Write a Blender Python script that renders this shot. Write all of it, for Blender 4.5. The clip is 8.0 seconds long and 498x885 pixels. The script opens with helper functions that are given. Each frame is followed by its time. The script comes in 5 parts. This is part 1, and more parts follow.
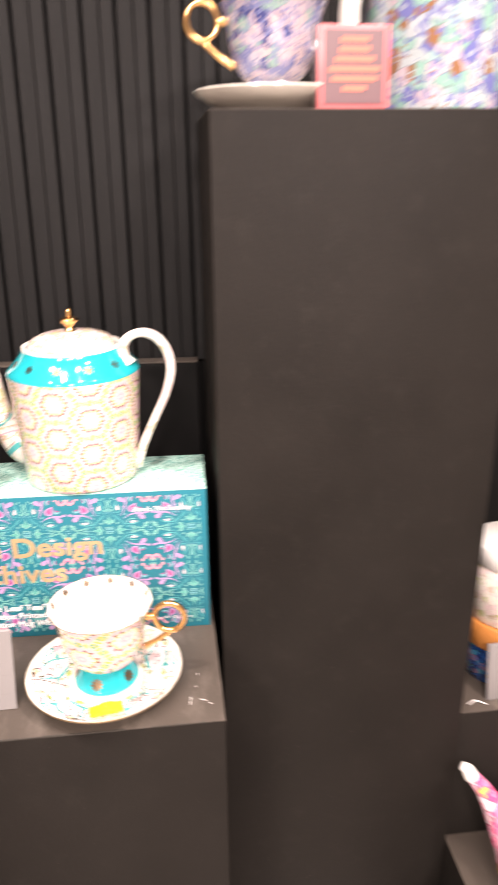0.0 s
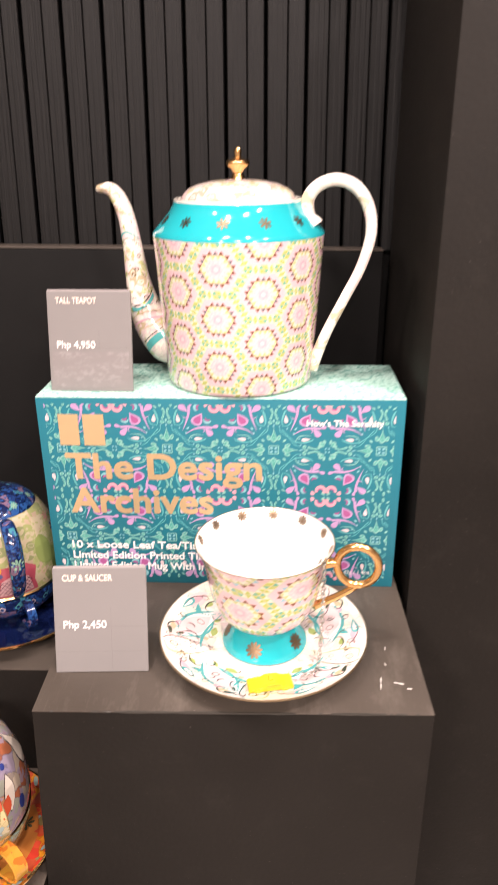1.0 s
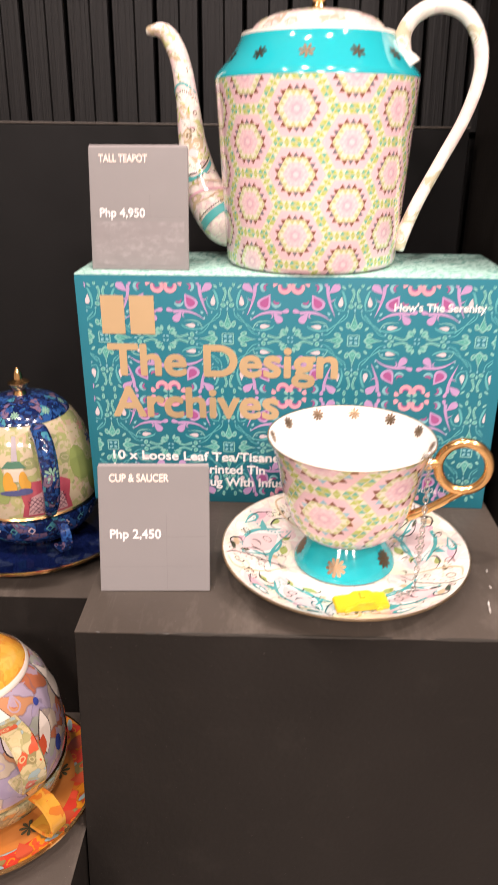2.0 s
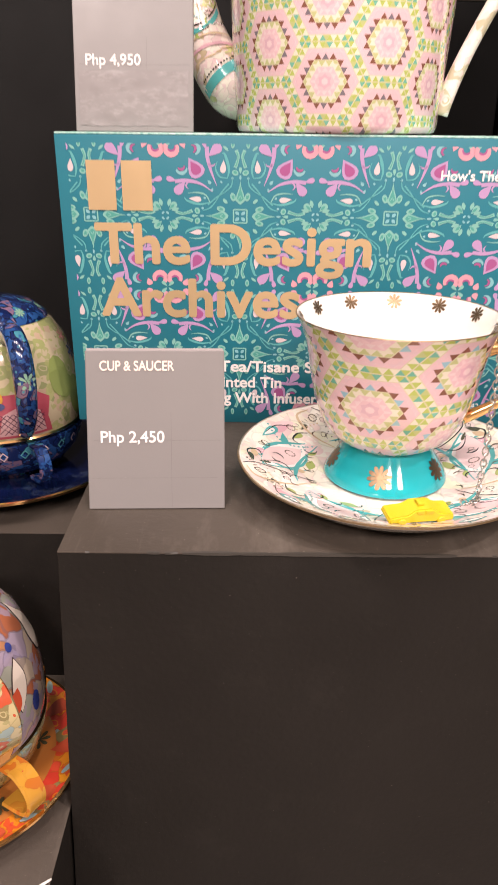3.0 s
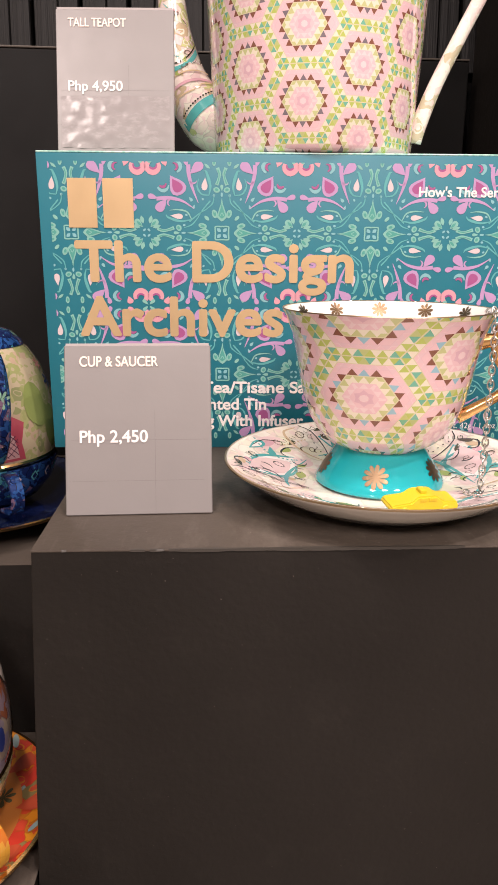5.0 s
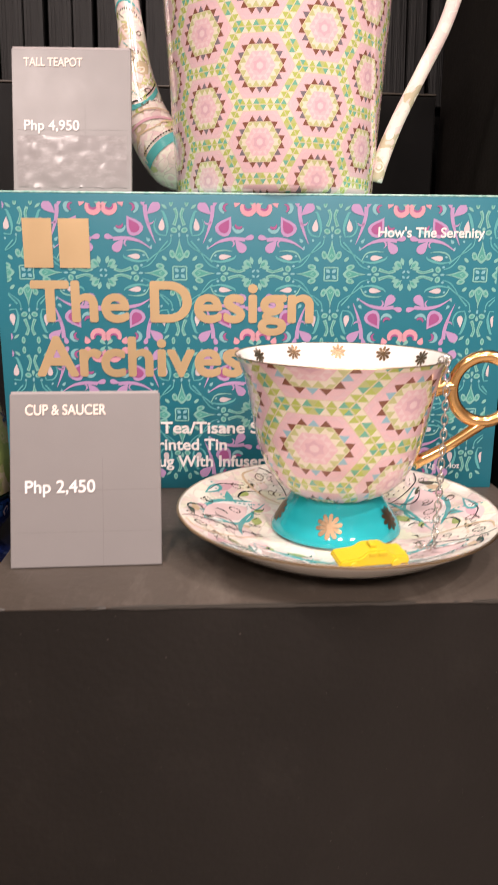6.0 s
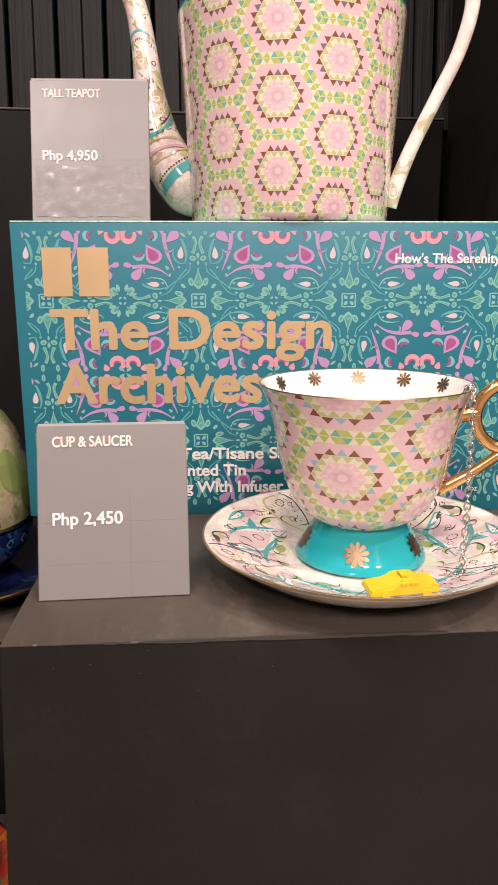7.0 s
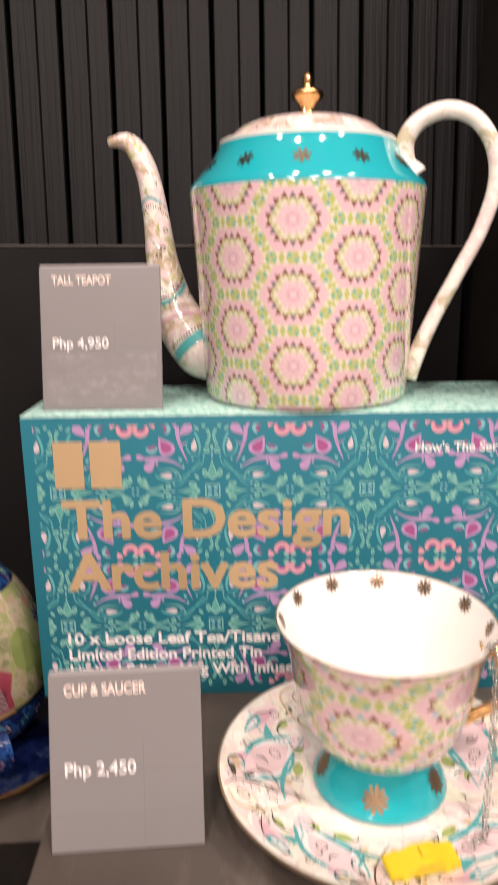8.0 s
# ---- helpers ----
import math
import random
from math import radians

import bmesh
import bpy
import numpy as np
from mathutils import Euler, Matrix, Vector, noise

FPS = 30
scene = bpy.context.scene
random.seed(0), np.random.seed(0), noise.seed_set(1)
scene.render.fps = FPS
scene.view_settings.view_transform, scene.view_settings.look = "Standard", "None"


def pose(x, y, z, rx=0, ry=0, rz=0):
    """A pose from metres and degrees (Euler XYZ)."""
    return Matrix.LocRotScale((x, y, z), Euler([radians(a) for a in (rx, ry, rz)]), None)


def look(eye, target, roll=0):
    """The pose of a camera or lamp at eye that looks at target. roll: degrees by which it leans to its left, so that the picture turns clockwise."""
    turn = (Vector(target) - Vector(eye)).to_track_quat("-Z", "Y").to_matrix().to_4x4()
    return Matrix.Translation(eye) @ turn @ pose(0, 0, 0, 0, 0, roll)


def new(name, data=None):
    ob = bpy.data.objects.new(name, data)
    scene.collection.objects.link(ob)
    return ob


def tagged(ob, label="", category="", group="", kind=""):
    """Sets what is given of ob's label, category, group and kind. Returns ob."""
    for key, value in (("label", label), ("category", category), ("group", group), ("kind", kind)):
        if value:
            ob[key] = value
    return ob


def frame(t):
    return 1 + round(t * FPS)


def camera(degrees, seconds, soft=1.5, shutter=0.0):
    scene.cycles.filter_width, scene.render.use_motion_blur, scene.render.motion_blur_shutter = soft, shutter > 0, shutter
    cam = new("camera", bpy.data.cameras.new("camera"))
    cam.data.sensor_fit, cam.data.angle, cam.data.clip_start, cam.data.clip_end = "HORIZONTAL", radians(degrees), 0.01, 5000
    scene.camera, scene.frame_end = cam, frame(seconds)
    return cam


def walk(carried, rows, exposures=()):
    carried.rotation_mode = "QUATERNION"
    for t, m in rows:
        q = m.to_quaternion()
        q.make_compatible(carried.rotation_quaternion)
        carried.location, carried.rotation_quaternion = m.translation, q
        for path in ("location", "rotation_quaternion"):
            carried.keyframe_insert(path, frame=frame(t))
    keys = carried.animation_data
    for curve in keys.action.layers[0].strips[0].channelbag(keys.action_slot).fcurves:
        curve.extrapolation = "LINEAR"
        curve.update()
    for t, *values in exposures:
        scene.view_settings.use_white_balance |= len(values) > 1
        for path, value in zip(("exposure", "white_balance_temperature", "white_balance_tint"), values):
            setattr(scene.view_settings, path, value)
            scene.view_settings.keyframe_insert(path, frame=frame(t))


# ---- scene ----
cam = camera(38.5, 8.0, shutter=0.5)
PATH = [
    (0, (0.26, -0.59, 1.394), (0.473, 1.26, 0.665), -0.5),
    (0.2, (0.246, -0.524, 1.365), (0.337, 1.328, 0.615), -0.4),
    (0.4, (0.227, -0.486, 1.319), (0.243, 1.375, 0.585), -0.4),
    (0.5, (0.214, -0.47, 1.307), (0.212, 1.384, 0.557), -0.5),
    (1, (0.173, -0.417, 1.241), (0.13, 1.432, 0.48), -0.4),
    (1.5, (0.145, -0.387, 1.19), (0.089, 1.446, 0.391), -0.1),
    (2, (0.12, -0.359, 1.139), (0.058, 1.471, 0.335), -0.0),
    (2.2, (0.115, -0.351, 1.114), (0.055, 1.481, 0.314), 0.1),
    (3.3, (0.087, -0.285, 1.03), (0.115, 1.545, 0.223), 0.7),
    (3.5, (0.086, -0.279, 1.023), (0.126, 1.541, 0.195), 0.7),
    (4, (0.082, -0.283, 0.986), (0.159, 1.574, 0.249), 0.9),
    (4.2, (0.081, -0.293, 0.985), (0.155, 1.594, 0.325), 0.5),
    (5.3, (0.087, -0.303, 0.981), (0.181, 1.628, 0.469), 0.4),
    (5.5, (0.091, -0.304, 0.982), (0.2, 1.628, 0.477), 0.6),
    (6, (0.105, -0.291, 0.997), (0.21, 1.648, 0.515), 0.4),
    (6.5, (0.113, -0.287, 1.013), (0.228, 1.653, 0.541), -0.1),
    (7, (0.089, -0.289, 1.006), (0.209, 1.656, 0.556), -0.1),
    (7.3, (0.086, -0.292, 1.016), (0.209, 1.652, 0.562), 0.1),
    (7.5, (0.085, -0.285, 1.022), (0.207, 1.665, 0.595), 0.1),
    (7.7, (0.089, -0.272, 1.053), (0.208, 1.673, 0.601), 0.1),
    (7.8, (0.086, -0.261, 1.078), (0.205, 1.684, 0.629), 0.0),
    (8, (0.093, -0.249, 1.128), (0.164, 1.69, 0.642), -0.7),
]
walk(cam, [(t, look(eye, target, roll)) for t, eye, target, roll in PATH], [(0, 0.06), (0.5, -0.08), (1, -0.3), (2, -0.54), (3.5, -0.7), (5.5, -0.76), (7, -0.89), (8, -0.95)])

# ---- world and light ----
world = bpy.data.worlds.new("world")
scene.world = world
world.use_nodes = True
world.node_tree.nodes["Background"].inputs[0].default_value = (1.0, 0.93, 0.86, 1)
world.node_tree.nodes["Background"].inputs[1].default_value = 0.02


def track_spot(at, target, watts):
    """A ceiling track spot with a soft-edged beam."""
    data = bpy.data.lights.new("track_lamp", "SPOT")
    data.energy, data.color, data.spot_size, data.spot_blend, data.shadow_soft_size = watts, WARM, radians(54), 0.9, 0.055
    lamp = new("track_lamp", data)
    lamp.matrix_world = look(at, target)


WARM = (1.0, 0.828, 0.778)
for x, y, w, aim in ((-0.75, -0.5, 70, (0.2, 0.2, 1.05)), (-0.15, -0.42, 92, (0.04, -0.02, 0.82)), (0.45, -0.55, 92, (0.27, -0.02, 0.82)), (1.15, -0.75, 190, (0.58, 0.1, 0.65))):
    track_spot((x, y, 2.66), aim, w)
for x in (-0.9, 0.2, 1.3):
    data = bpy.data.lights.new("shop_lamp", "AREA")
    data.shape, data.size, data.energy, data.color = "DISK", 0.4, 85, WARM
    new("shop_lamp", data).matrix_world = look((x, -2.4, 2.72), (x, -2.0, 0.0))


# ---- materials ----
class Num:
    """A number in a node tree; arithmetic on it adds math nodes."""
    def __init__(self, tree, value):
        self.tree, self.value = tree, value

    def op(self, kind, *others):
        node = self.tree.nodes.new("ShaderNodeMath")
        node.operation = kind
        for slot, one in zip(node.inputs, (self, *others)):
            if isinstance(one, Num):
                self.tree.links.new(one.value, slot)
            else:
                slot.default_value = one
        return Num(self.tree, node.outputs[0])

    def __add__(self, o): return self.op("ADD", o)
    def __sub__(self, o): return self.op("SUBTRACT", o)
    def __mul__(self, o): return self.op("MULTIPLY", o)
    def __truediv__(self, o): return self.op("DIVIDE", o)
    def __gt__(self, o): return self.op("GREATER_THAN", o)
    def __lt__(self, o): return self.op("LESS_THAN", o)


class Stuff:
    """A material with its principled shader and a few shorthands."""
    def __init__(self, name, base=(0.5, 0.5, 0.5), rough=0.5, metal=0.0, coat=0.0, specular=0.5):
        self.m = bpy.data.materials.new(name)
        self.m.use_nodes = True
        self.t = self.m.node_tree
        self.b = self.t.nodes["Principled BSDF"]
        self.b.inputs["Base Color"].default_value = (*base, 1)
        self.b.inputs["Roughness"].default_value = rough
        self.b.inputs["Metallic"].default_value = metal
        self.b.inputs["Coat Weight"].default_value = coat
        self.b.inputs["Coat Roughness"].default_value = 0.04
        self.b.inputs["Specular IOR Level"].default_value = specular
        self.coord = self.t.nodes.new("ShaderNodeTexCoord")

    def place(self, scale=(1, 1, 1), source="Object"):
        n = self.t.nodes.new("ShaderNodeMapping")
        n.inputs["Scale"].default_value = scale
        self.t.links.new(self.coord.outputs[source], n.inputs["Vector"])
        return n.outputs[0]

    def noise(self, size, detail=4, stretch=(1, 1, 1), source="Object", rough=0.55):
        n = self.t.nodes.new("ShaderNodeTexNoise")
        n.inputs["Scale"].default_value, n.inputs["Detail"].default_value = 1.0 / size, detail
        n.inputs["Roughness"].default_value = rough
        self.t.links.new(self.place(stretch, source), n.inputs["Vector"])
        return Num(self.t, n.outputs["Fac"])

    def cells(self, size, what="Distance", feature="F1", source="Object", stretch=(1, 1, 1)):
        n = self.t.nodes.new("ShaderNodeTexVoronoi")
        n.feature = feature
        n.inputs["Scale"].default_value = 1.0 / size
        self.t.links.new(self.place(stretch, source), n.inputs["Vector"])
        return Num(self.t, n.outputs[what]) if what == "Distance" else n.outputs[what]

    def uv(self):
        n = self.t.nodes.new("ShaderNodeSeparateXYZ")
        self.t.links.new(self.coord.outputs["UV"], n.inputs[0])
        return Num(self.t, n.outputs[0]), Num(self.t, n.outputs[1])

    def ramp(self, num, stops, hard=False):
        n = self.t.nodes.new("ShaderNodeValToRGB")
        n.color_ramp.interpolation = "CONSTANT" if hard else "LINEAR"
        while len(n.color_ramp.elements) < len(stops):
            n.color_ramp.elements.new(0.5)
        for e, (p, c) in zip(n.color_ramp.elements, stops):
            e.position, e.color = p, (*c, 1)
        self.t.links.new(num.value, n.inputs[0])
        return n.outputs[0]

    def mix(self, fac, a, b, kind="MIX"):
        n = self.t.nodes.new("ShaderNodeMix")
        n.data_type, n.blend_type = "RGBA", kind
        for slot, v in ((n.inputs[0], fac), (n.inputs[6], a), (n.inputs[7], b)):
            if isinstance(v, Num):
                self.t.links.new(v.value, slot)
            elif isinstance(v, (int, float)):
                slot.default_value = v
            elif isinstance(v, tuple):
                slot.default_value = (*v, 1)
            else:
                self.t.links.new(v, slot)
        return n.outputs[2]

    def colour(self, out):
        self.t.links.new(out, self.b.inputs["Base Color"])
        return self

    def rough(self, num, low, high):
        n = self.t.nodes.new("ShaderNodeMapRange")
        n.inputs[3].default_value, n.inputs[4].default_value = low, high
        self.t.links.new(num.value, n.inputs[0])
        self.t.links.new(n.outputs[0], self.b.inputs["Roughness"])
        return self

    def bump(self, num, depth, strength=1.0):
        n = self.t.nodes.new("ShaderNodeBump")
        n.inputs["Strength"].default_value, n.inputs["Distance"].default_value = strength, depth
        self.t.links.new(num.value, n.inputs["Height"])
        self.t.links.new(n.outputs[0], self.b.inputs["Normal"])
        return self


def charcoal_paint(name, lit_dusty):
    s = Stuff(name, rough=0.5, specular=0.35 if lit_dusty else 0.14)
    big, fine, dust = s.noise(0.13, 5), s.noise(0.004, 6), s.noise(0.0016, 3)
    # the paler tone for tops has overhead light painted in, besides the dust
    base = s.ramp(big, [(0.3, (0.053, 0.0435, 0.0355)), (0.7, (0.075, 0.062, 0.051))] if lit_dusty else [(0.3, (0.0100, 0.0085, 0.0072)), (0.7, (0.0142, 0.0121, 0.0103))])
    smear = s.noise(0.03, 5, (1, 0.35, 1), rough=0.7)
    base = s.mix((fine - 0.62) * 1.2, base, (0.06, 0.052, 0.046) if lit_dusty else (0.036, 0.031, 0.028))
    base = s.mix((smear - 0.54) * (2.6 if lit_dusty else 1.2), base, (0.15, 0.13, 0.11) if lit_dusty else (0.03, 0.026, 0.0225))
    if lit_dusty:
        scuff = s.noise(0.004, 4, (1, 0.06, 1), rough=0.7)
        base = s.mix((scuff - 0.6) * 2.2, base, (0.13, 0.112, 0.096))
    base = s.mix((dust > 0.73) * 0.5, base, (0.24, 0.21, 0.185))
    s.colour(base).rough(big + (fine - 0.5) * 0.6, 0.34 if lit_dusty else 0.5, 0.58 if lit_dusty else 0.72).bump(fine + big * 0.5, 0.0006, 0.4)
    return s.m


def black_wood(name, grain):
    s = Stuff(name, rough=0.45, specular=0.24)
    streak, big = s.noise(0.0042, 5, (1, 1, 0.02)), s.noise(0.05, 3, (1, 1, 0.2))
    lo, hi = ((0.0010, 0.0010, 0.0010), (0.0072, 0.0070, 0.0072)) if grain else ((0.0022, 0.0022, 0.0023), (0.0048, 0.0047, 0.0048))
    s.colour(s.mix(big * 0.5, s.ramp(streak, [(0.35, lo), (0.68, hi)]), (0.0044, 0.0043, 0.0043)))
    s.rough(streak, 0.4, 0.65).bump(streak, 0.0016 if grain else 0.0012, 0.8 if grain else 0.7)
    return s.m


PINK, PALE, ROSE, CREAM = (0.73, 0.49, 0.53), (0.76, 0.58, 0.6), (0.65, 0.41, 0.48), (0.74, 0.68, 0.55)
LIME, TEAL, BROWN, SKY = (0.42, 0.5, 0.11), (0.14, 0.42, 0.31), (0.085, 0.022, 0.018), (0.27, 0.47, 0.57)
LIGHT_LIME = (0.46, 0.5, 0.19)


def hexagon_china(name, columns, turn, z0, pitch, band, tooth, mark, accent):
    """Glazed china with a printed quilt of hexagons; u is the angle, v the height."""
    s = Stuff(name, rough=0.12, coat=0.6, specular=0.5)
    u, v = s.uv()
    x, y = (u - turn / 360.0) * (columns * 0.8660254), (v - z0) * (1.0 / pitch)
    r3 = 1.7320508
    def centred(n, size, shift):
        return (n + shift).op("FLOORED_MODULO", size) - size / 2
    ax, ay = centred(x, r3, r3 / 2), centred(y, 1.0, 0.5)
    bx, by = centred(x, r3, 0.0), centred(y, 1.0, 0.0)
    near = (ax * ax + ay * ay) < (bx * bx + by * by)
    hx, hy = near * ax + (near * -1.0 + 1.0) * bx, near * ay + (near * -1.0 + 1.0) * by
    ang = hy.op("ARCTAN2", hx)
    local = ang.op("FLOORED_MODULO", math.pi / 3) - math.pi / 6
    r = (hx * hx + hy * hy).op("SQRT")
    d, along = r * local.op("COSINE"), r * local.op("SINE")
    def teeth(d0, d1, width):
        f = (d - d0) * (1 / (d1 - d0))
        saw = ((along * (1 / width) + 0.5).op("FRACT") - 0.5).op("ABSOLUTE") * 2.0
        inside = (d > d0) * (d < d1)
        return inside * ((saw * -1.0 + 1.0) > f), inside
    def step(width, n):
        return ((along * (1 / width) + 0.5).op("FLOOR") + 60.0).op("FLOORED_MODULO", n) < 0.5
    base = s.mix(teeth(0.0, 0.06, 0.07)[0] + teeth(0.12, 0.18, 0.09)[0] + teeth(band - 0.055, band, 0.09)[0], PINK, PALE)
    base = s.mix(teeth(0.045, 0.105, 0.12)[0], base, ROSE)
    up, inside = teeth(0.185, 0.264, 0.1)
    base = s.mix(inside, base, s.mix(up, s.mix(step(0.3, 2.0), LIGHT_LIME, (0.5, 0.52, 0.24)), CREAM))
    up, inside = teeth(0.272, mark, 0.105)
    base = s.mix(up, base, s.mix(along.op("ABSOLUTE") < 0.0525, s.mix(step(0.33, 2.0), BROWN, (0.2, 0.07, 0.04)), accent))
    up, inside = teeth(mark, band, 0.088)
    base = s.mix(up * 0.5, base, ROSE)
    up, inside = teeth(band, 0.501, tooth)
    shifted = ((along * (1 / tooth)).op("FLOOR") + 60.0).op("FLOORED_MODULO", 3.0)
    base = s.mix(inside, base, s.mix(up, s.mix(shifted > 1.5, LIME, TEAL), s.mix(step(tooth, 3.0), CREAM, LIGHT_LIME)))
    line = ((d - 0.268).op("ABSOLUTE") < 0.006) + ((d - band).op("ABSOLUTE") < 0.004) + (d > 0.493)
    base = s.mix(line, base, (0.62, 0.57, 0.36))
    base = s.mix(s.noise(0.0012, 2, source="UV", stretch=(0.4, 1, 1)) * 0.05, base, (0.9, 0.85, 0.75))
    s.colour(base).rough(s.noise(0.03, 3), 0.08, 0.16)
    return s.m


def glaze(name, base, rough=0.1, vary=0.06):
    s = Stuff(name, base, rough, coat=0.5)
    n = s.noise(0.02, 4)
    s.colour(s.mix(n * vary * 4, base, tuple(min(1, 0.8 * b + 0.06) for b in base)))
    s.rough(s.noise(0.05, 3), rough * 0.7, rough * 1.4)
    return s.m


def floral_china(name, ground, spots, size=0.012, rough=0.12, edge_ink=0.85):
    """Glazed china with a crowded print of petals, leaves and outlines."""
    s = Stuff(name, ground, rough, coat=0.5)
    n = s.t.nodes.new("ShaderNodeTexNoise")
    n.inputs["Scale"].default_value, n.inputs["Detail"].default_value = 60.0, 2
    s.t.links.new(s.coord.outputs["Object"], n.inputs["Vector"])
    off = s.t.nodes.new("ShaderNodeVectorMath")
    off.operation = "MULTIPLY_ADD"
    s.t.links.new(n.outputs["Color"], off.inputs[0])
    off.inputs[1].default_value = (0.012, 0.012, 0.012)
    s.t.links.new(s.coord.outputs["Object"], off.inputs[2])
    def vor(sz, feature, what):
        v = s.t.nodes.new("ShaderNodeTexVoronoi")
        v.feature = feature
        v.inputs["Scale"].default_value = 1 / sz
        s.t.links.new(off.outputs[0], v.inputs["Vector"])
        return v.outputs[what]
    pick = s.t.nodes.new("ShaderNodeSeparateColor")
    s.t.links.new(vor(size, "F1", "Color"), pick.inputs[0])
    k = len(spots)
    base = s.ramp(Num(s.t, pick.outputs[0]), [(i / k, c) for i, c in enumerate(spots)], True)
    base = s.mix(Num(s.t, pick.outputs[1]) > 0.72, base, ground)
    dist = Num(s.t, vor(size, "F1", "Distance"))
    base = s.mix((dist > 0.22) * (dist < 0.3) * 0.8, base, ground)
    base = s.mix(dist < 0.12, base, spots[-1])
    edge = Num(s.t, vor(size, "DISTANCE_TO_EDGE", "Distance"))
    base = s.mix((edge < 0.035) * edge_ink, base, tuple(0.35 * c for c in ground))
    fine = s.t.nodes.new("ShaderNodeSeparateColor")
    s.t.links.new(vor(size * 0.33, "F1", "Color"), fine.inputs[0])
    base = s.mix((Num(s.t, fine.outputs[0]) > 0.78) * 0.8, base, spots[0])
    s.colour(base).rough(s.noise(0.04, 3), rough * 0.7, rough * 1.4)
    return s.m


def printed_card(name, base, rough=0.4):
    s = Stuff(name, base, rough)
    n, f = s.noise(0.03, 4), s.noise(0.0008, 3)
    s.colour(s.mix(n * 0.4, base, tuple(0.86 * b for b in base)))
    s.rough(n, rough * 0.8, rough * 1.25).bump(f + n, 0.0002, 0.25)
    return s.m


def sleeve_grey():
    """Grey printed card in a thin wrinkled plastic sleeve."""
    s = Stuff("sleeved_grey_card", (0.3, 0.275, 0.28), 0.3, coat=0.1)
    s.b.inputs["Coat Roughness"].default_value = 0.22
    n, w = s.noise(0.03, 4), s.noise(0.02, 5, (1, 1, 1), rough=0.65)
    s.colour(s.mix(n * 0.4, (0.208, 0.198, 0.196), (0.176, 0.168, 0.166)))
    s.rough(w, 0.24, 0.46).bump(w, 0.0009, 0.16)
    return s.m


def gold_foil(name="gold_foil", rough=0.28, base=(0.63, 0.4, 0.17), metal=1.0):
    s = Stuff(name, base, rough, metal)
    n = s.noise(0.02, 4)
    s.colour(s.mix(n * 0.3, base, tuple(0.75 * b for b in base))).rough(n, rough * 0.7, rough * 1.5)
    return s.m


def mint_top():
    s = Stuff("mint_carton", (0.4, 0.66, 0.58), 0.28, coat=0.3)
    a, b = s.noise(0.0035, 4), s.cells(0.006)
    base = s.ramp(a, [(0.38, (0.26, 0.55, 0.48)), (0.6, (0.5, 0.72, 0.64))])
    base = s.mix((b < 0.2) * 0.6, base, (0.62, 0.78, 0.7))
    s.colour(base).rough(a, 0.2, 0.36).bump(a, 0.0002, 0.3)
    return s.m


def plain(name, base, rough, metal=0.0, coat=0.0):
    s = Stuff(name, base, rough, metal, coat)
    n = s.noise(0.06, 4)
    s.colour(s.mix(n * 0.4, base, tuple(0.78 * b for b in base))).rough(n, rough * 0.8, rough * 1.2)
    return s.m


def floor_tiles():
    s = Stuff("floor_tile", (0.3, 0.27, 0.24), 0.35)
    n = s.noise(0.4, 5)
    s.colour(s.ramp(n, [(0.3, (0.42, 0.38, 0.34)), (0.7, (0.54, 0.5, 0.45))])).rough(n, 0.25, 0.45)
    return s.m


BLACK_PAINT = plain("black_panel_paint", (0.005, 0.0048, 0.0047), 0.62)
BLACK_PAINT.node_tree.nodes["Principled BSDF"].inputs["Specular IOR Level"].default_value = 0.14
LIT_DUSTY, CHARCOAL, SLAT_WOOD, GAP_WOOD = charcoal_paint("lit_dusty_charcoal", True), charcoal_paint("charcoal_paint", False), black_wood("black_slat", False), black_wood("black_grained_board", True)
POT_PRINT = hexagon_china("hexagon_pot", 12, -12.5, 1.1105, 0.0413, 0.418, 0.0985, 0.355, (0.17, 0.14, 0.17))
CUP_PRINT = hexagon_china("hexagon_cup", 6, -25.0, 0.9115, 0.0422, 0.412, 0.0985, 0.352, SKY)
AQUA, WHITE_CHINA, GOLD = glaze("aqua_glaze", (0.01, 0.36, 0.41), 0.08), glaze("white_china", (0.84, 0.81, 0.76), 0.1), gold_foil("gilt", 0.16, (0.95, 0.58, 0.25))
CREAM_CHINA = glaze("cream_china", (0.84, 0.8, 0.72), 0.1)
DARK_GILT = gold_foil("dark_gilt", 0.36, (0.24, 0.165, 0.1))
PALE_GILT = gold_foil("pale_gilt", 0.3, (0.45, 0.33, 0.2))
LETTER_GOLD = gold_foil("letter_gold", 0.36, (0.7, 0.51, 0.29), 0.55)
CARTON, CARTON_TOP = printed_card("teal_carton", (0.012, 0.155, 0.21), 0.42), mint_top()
GREY_CARD, WHITE_EDGE = sleeve_grey(), plain("card_edge", (0.34, 0.31, 0.31), 0.5)
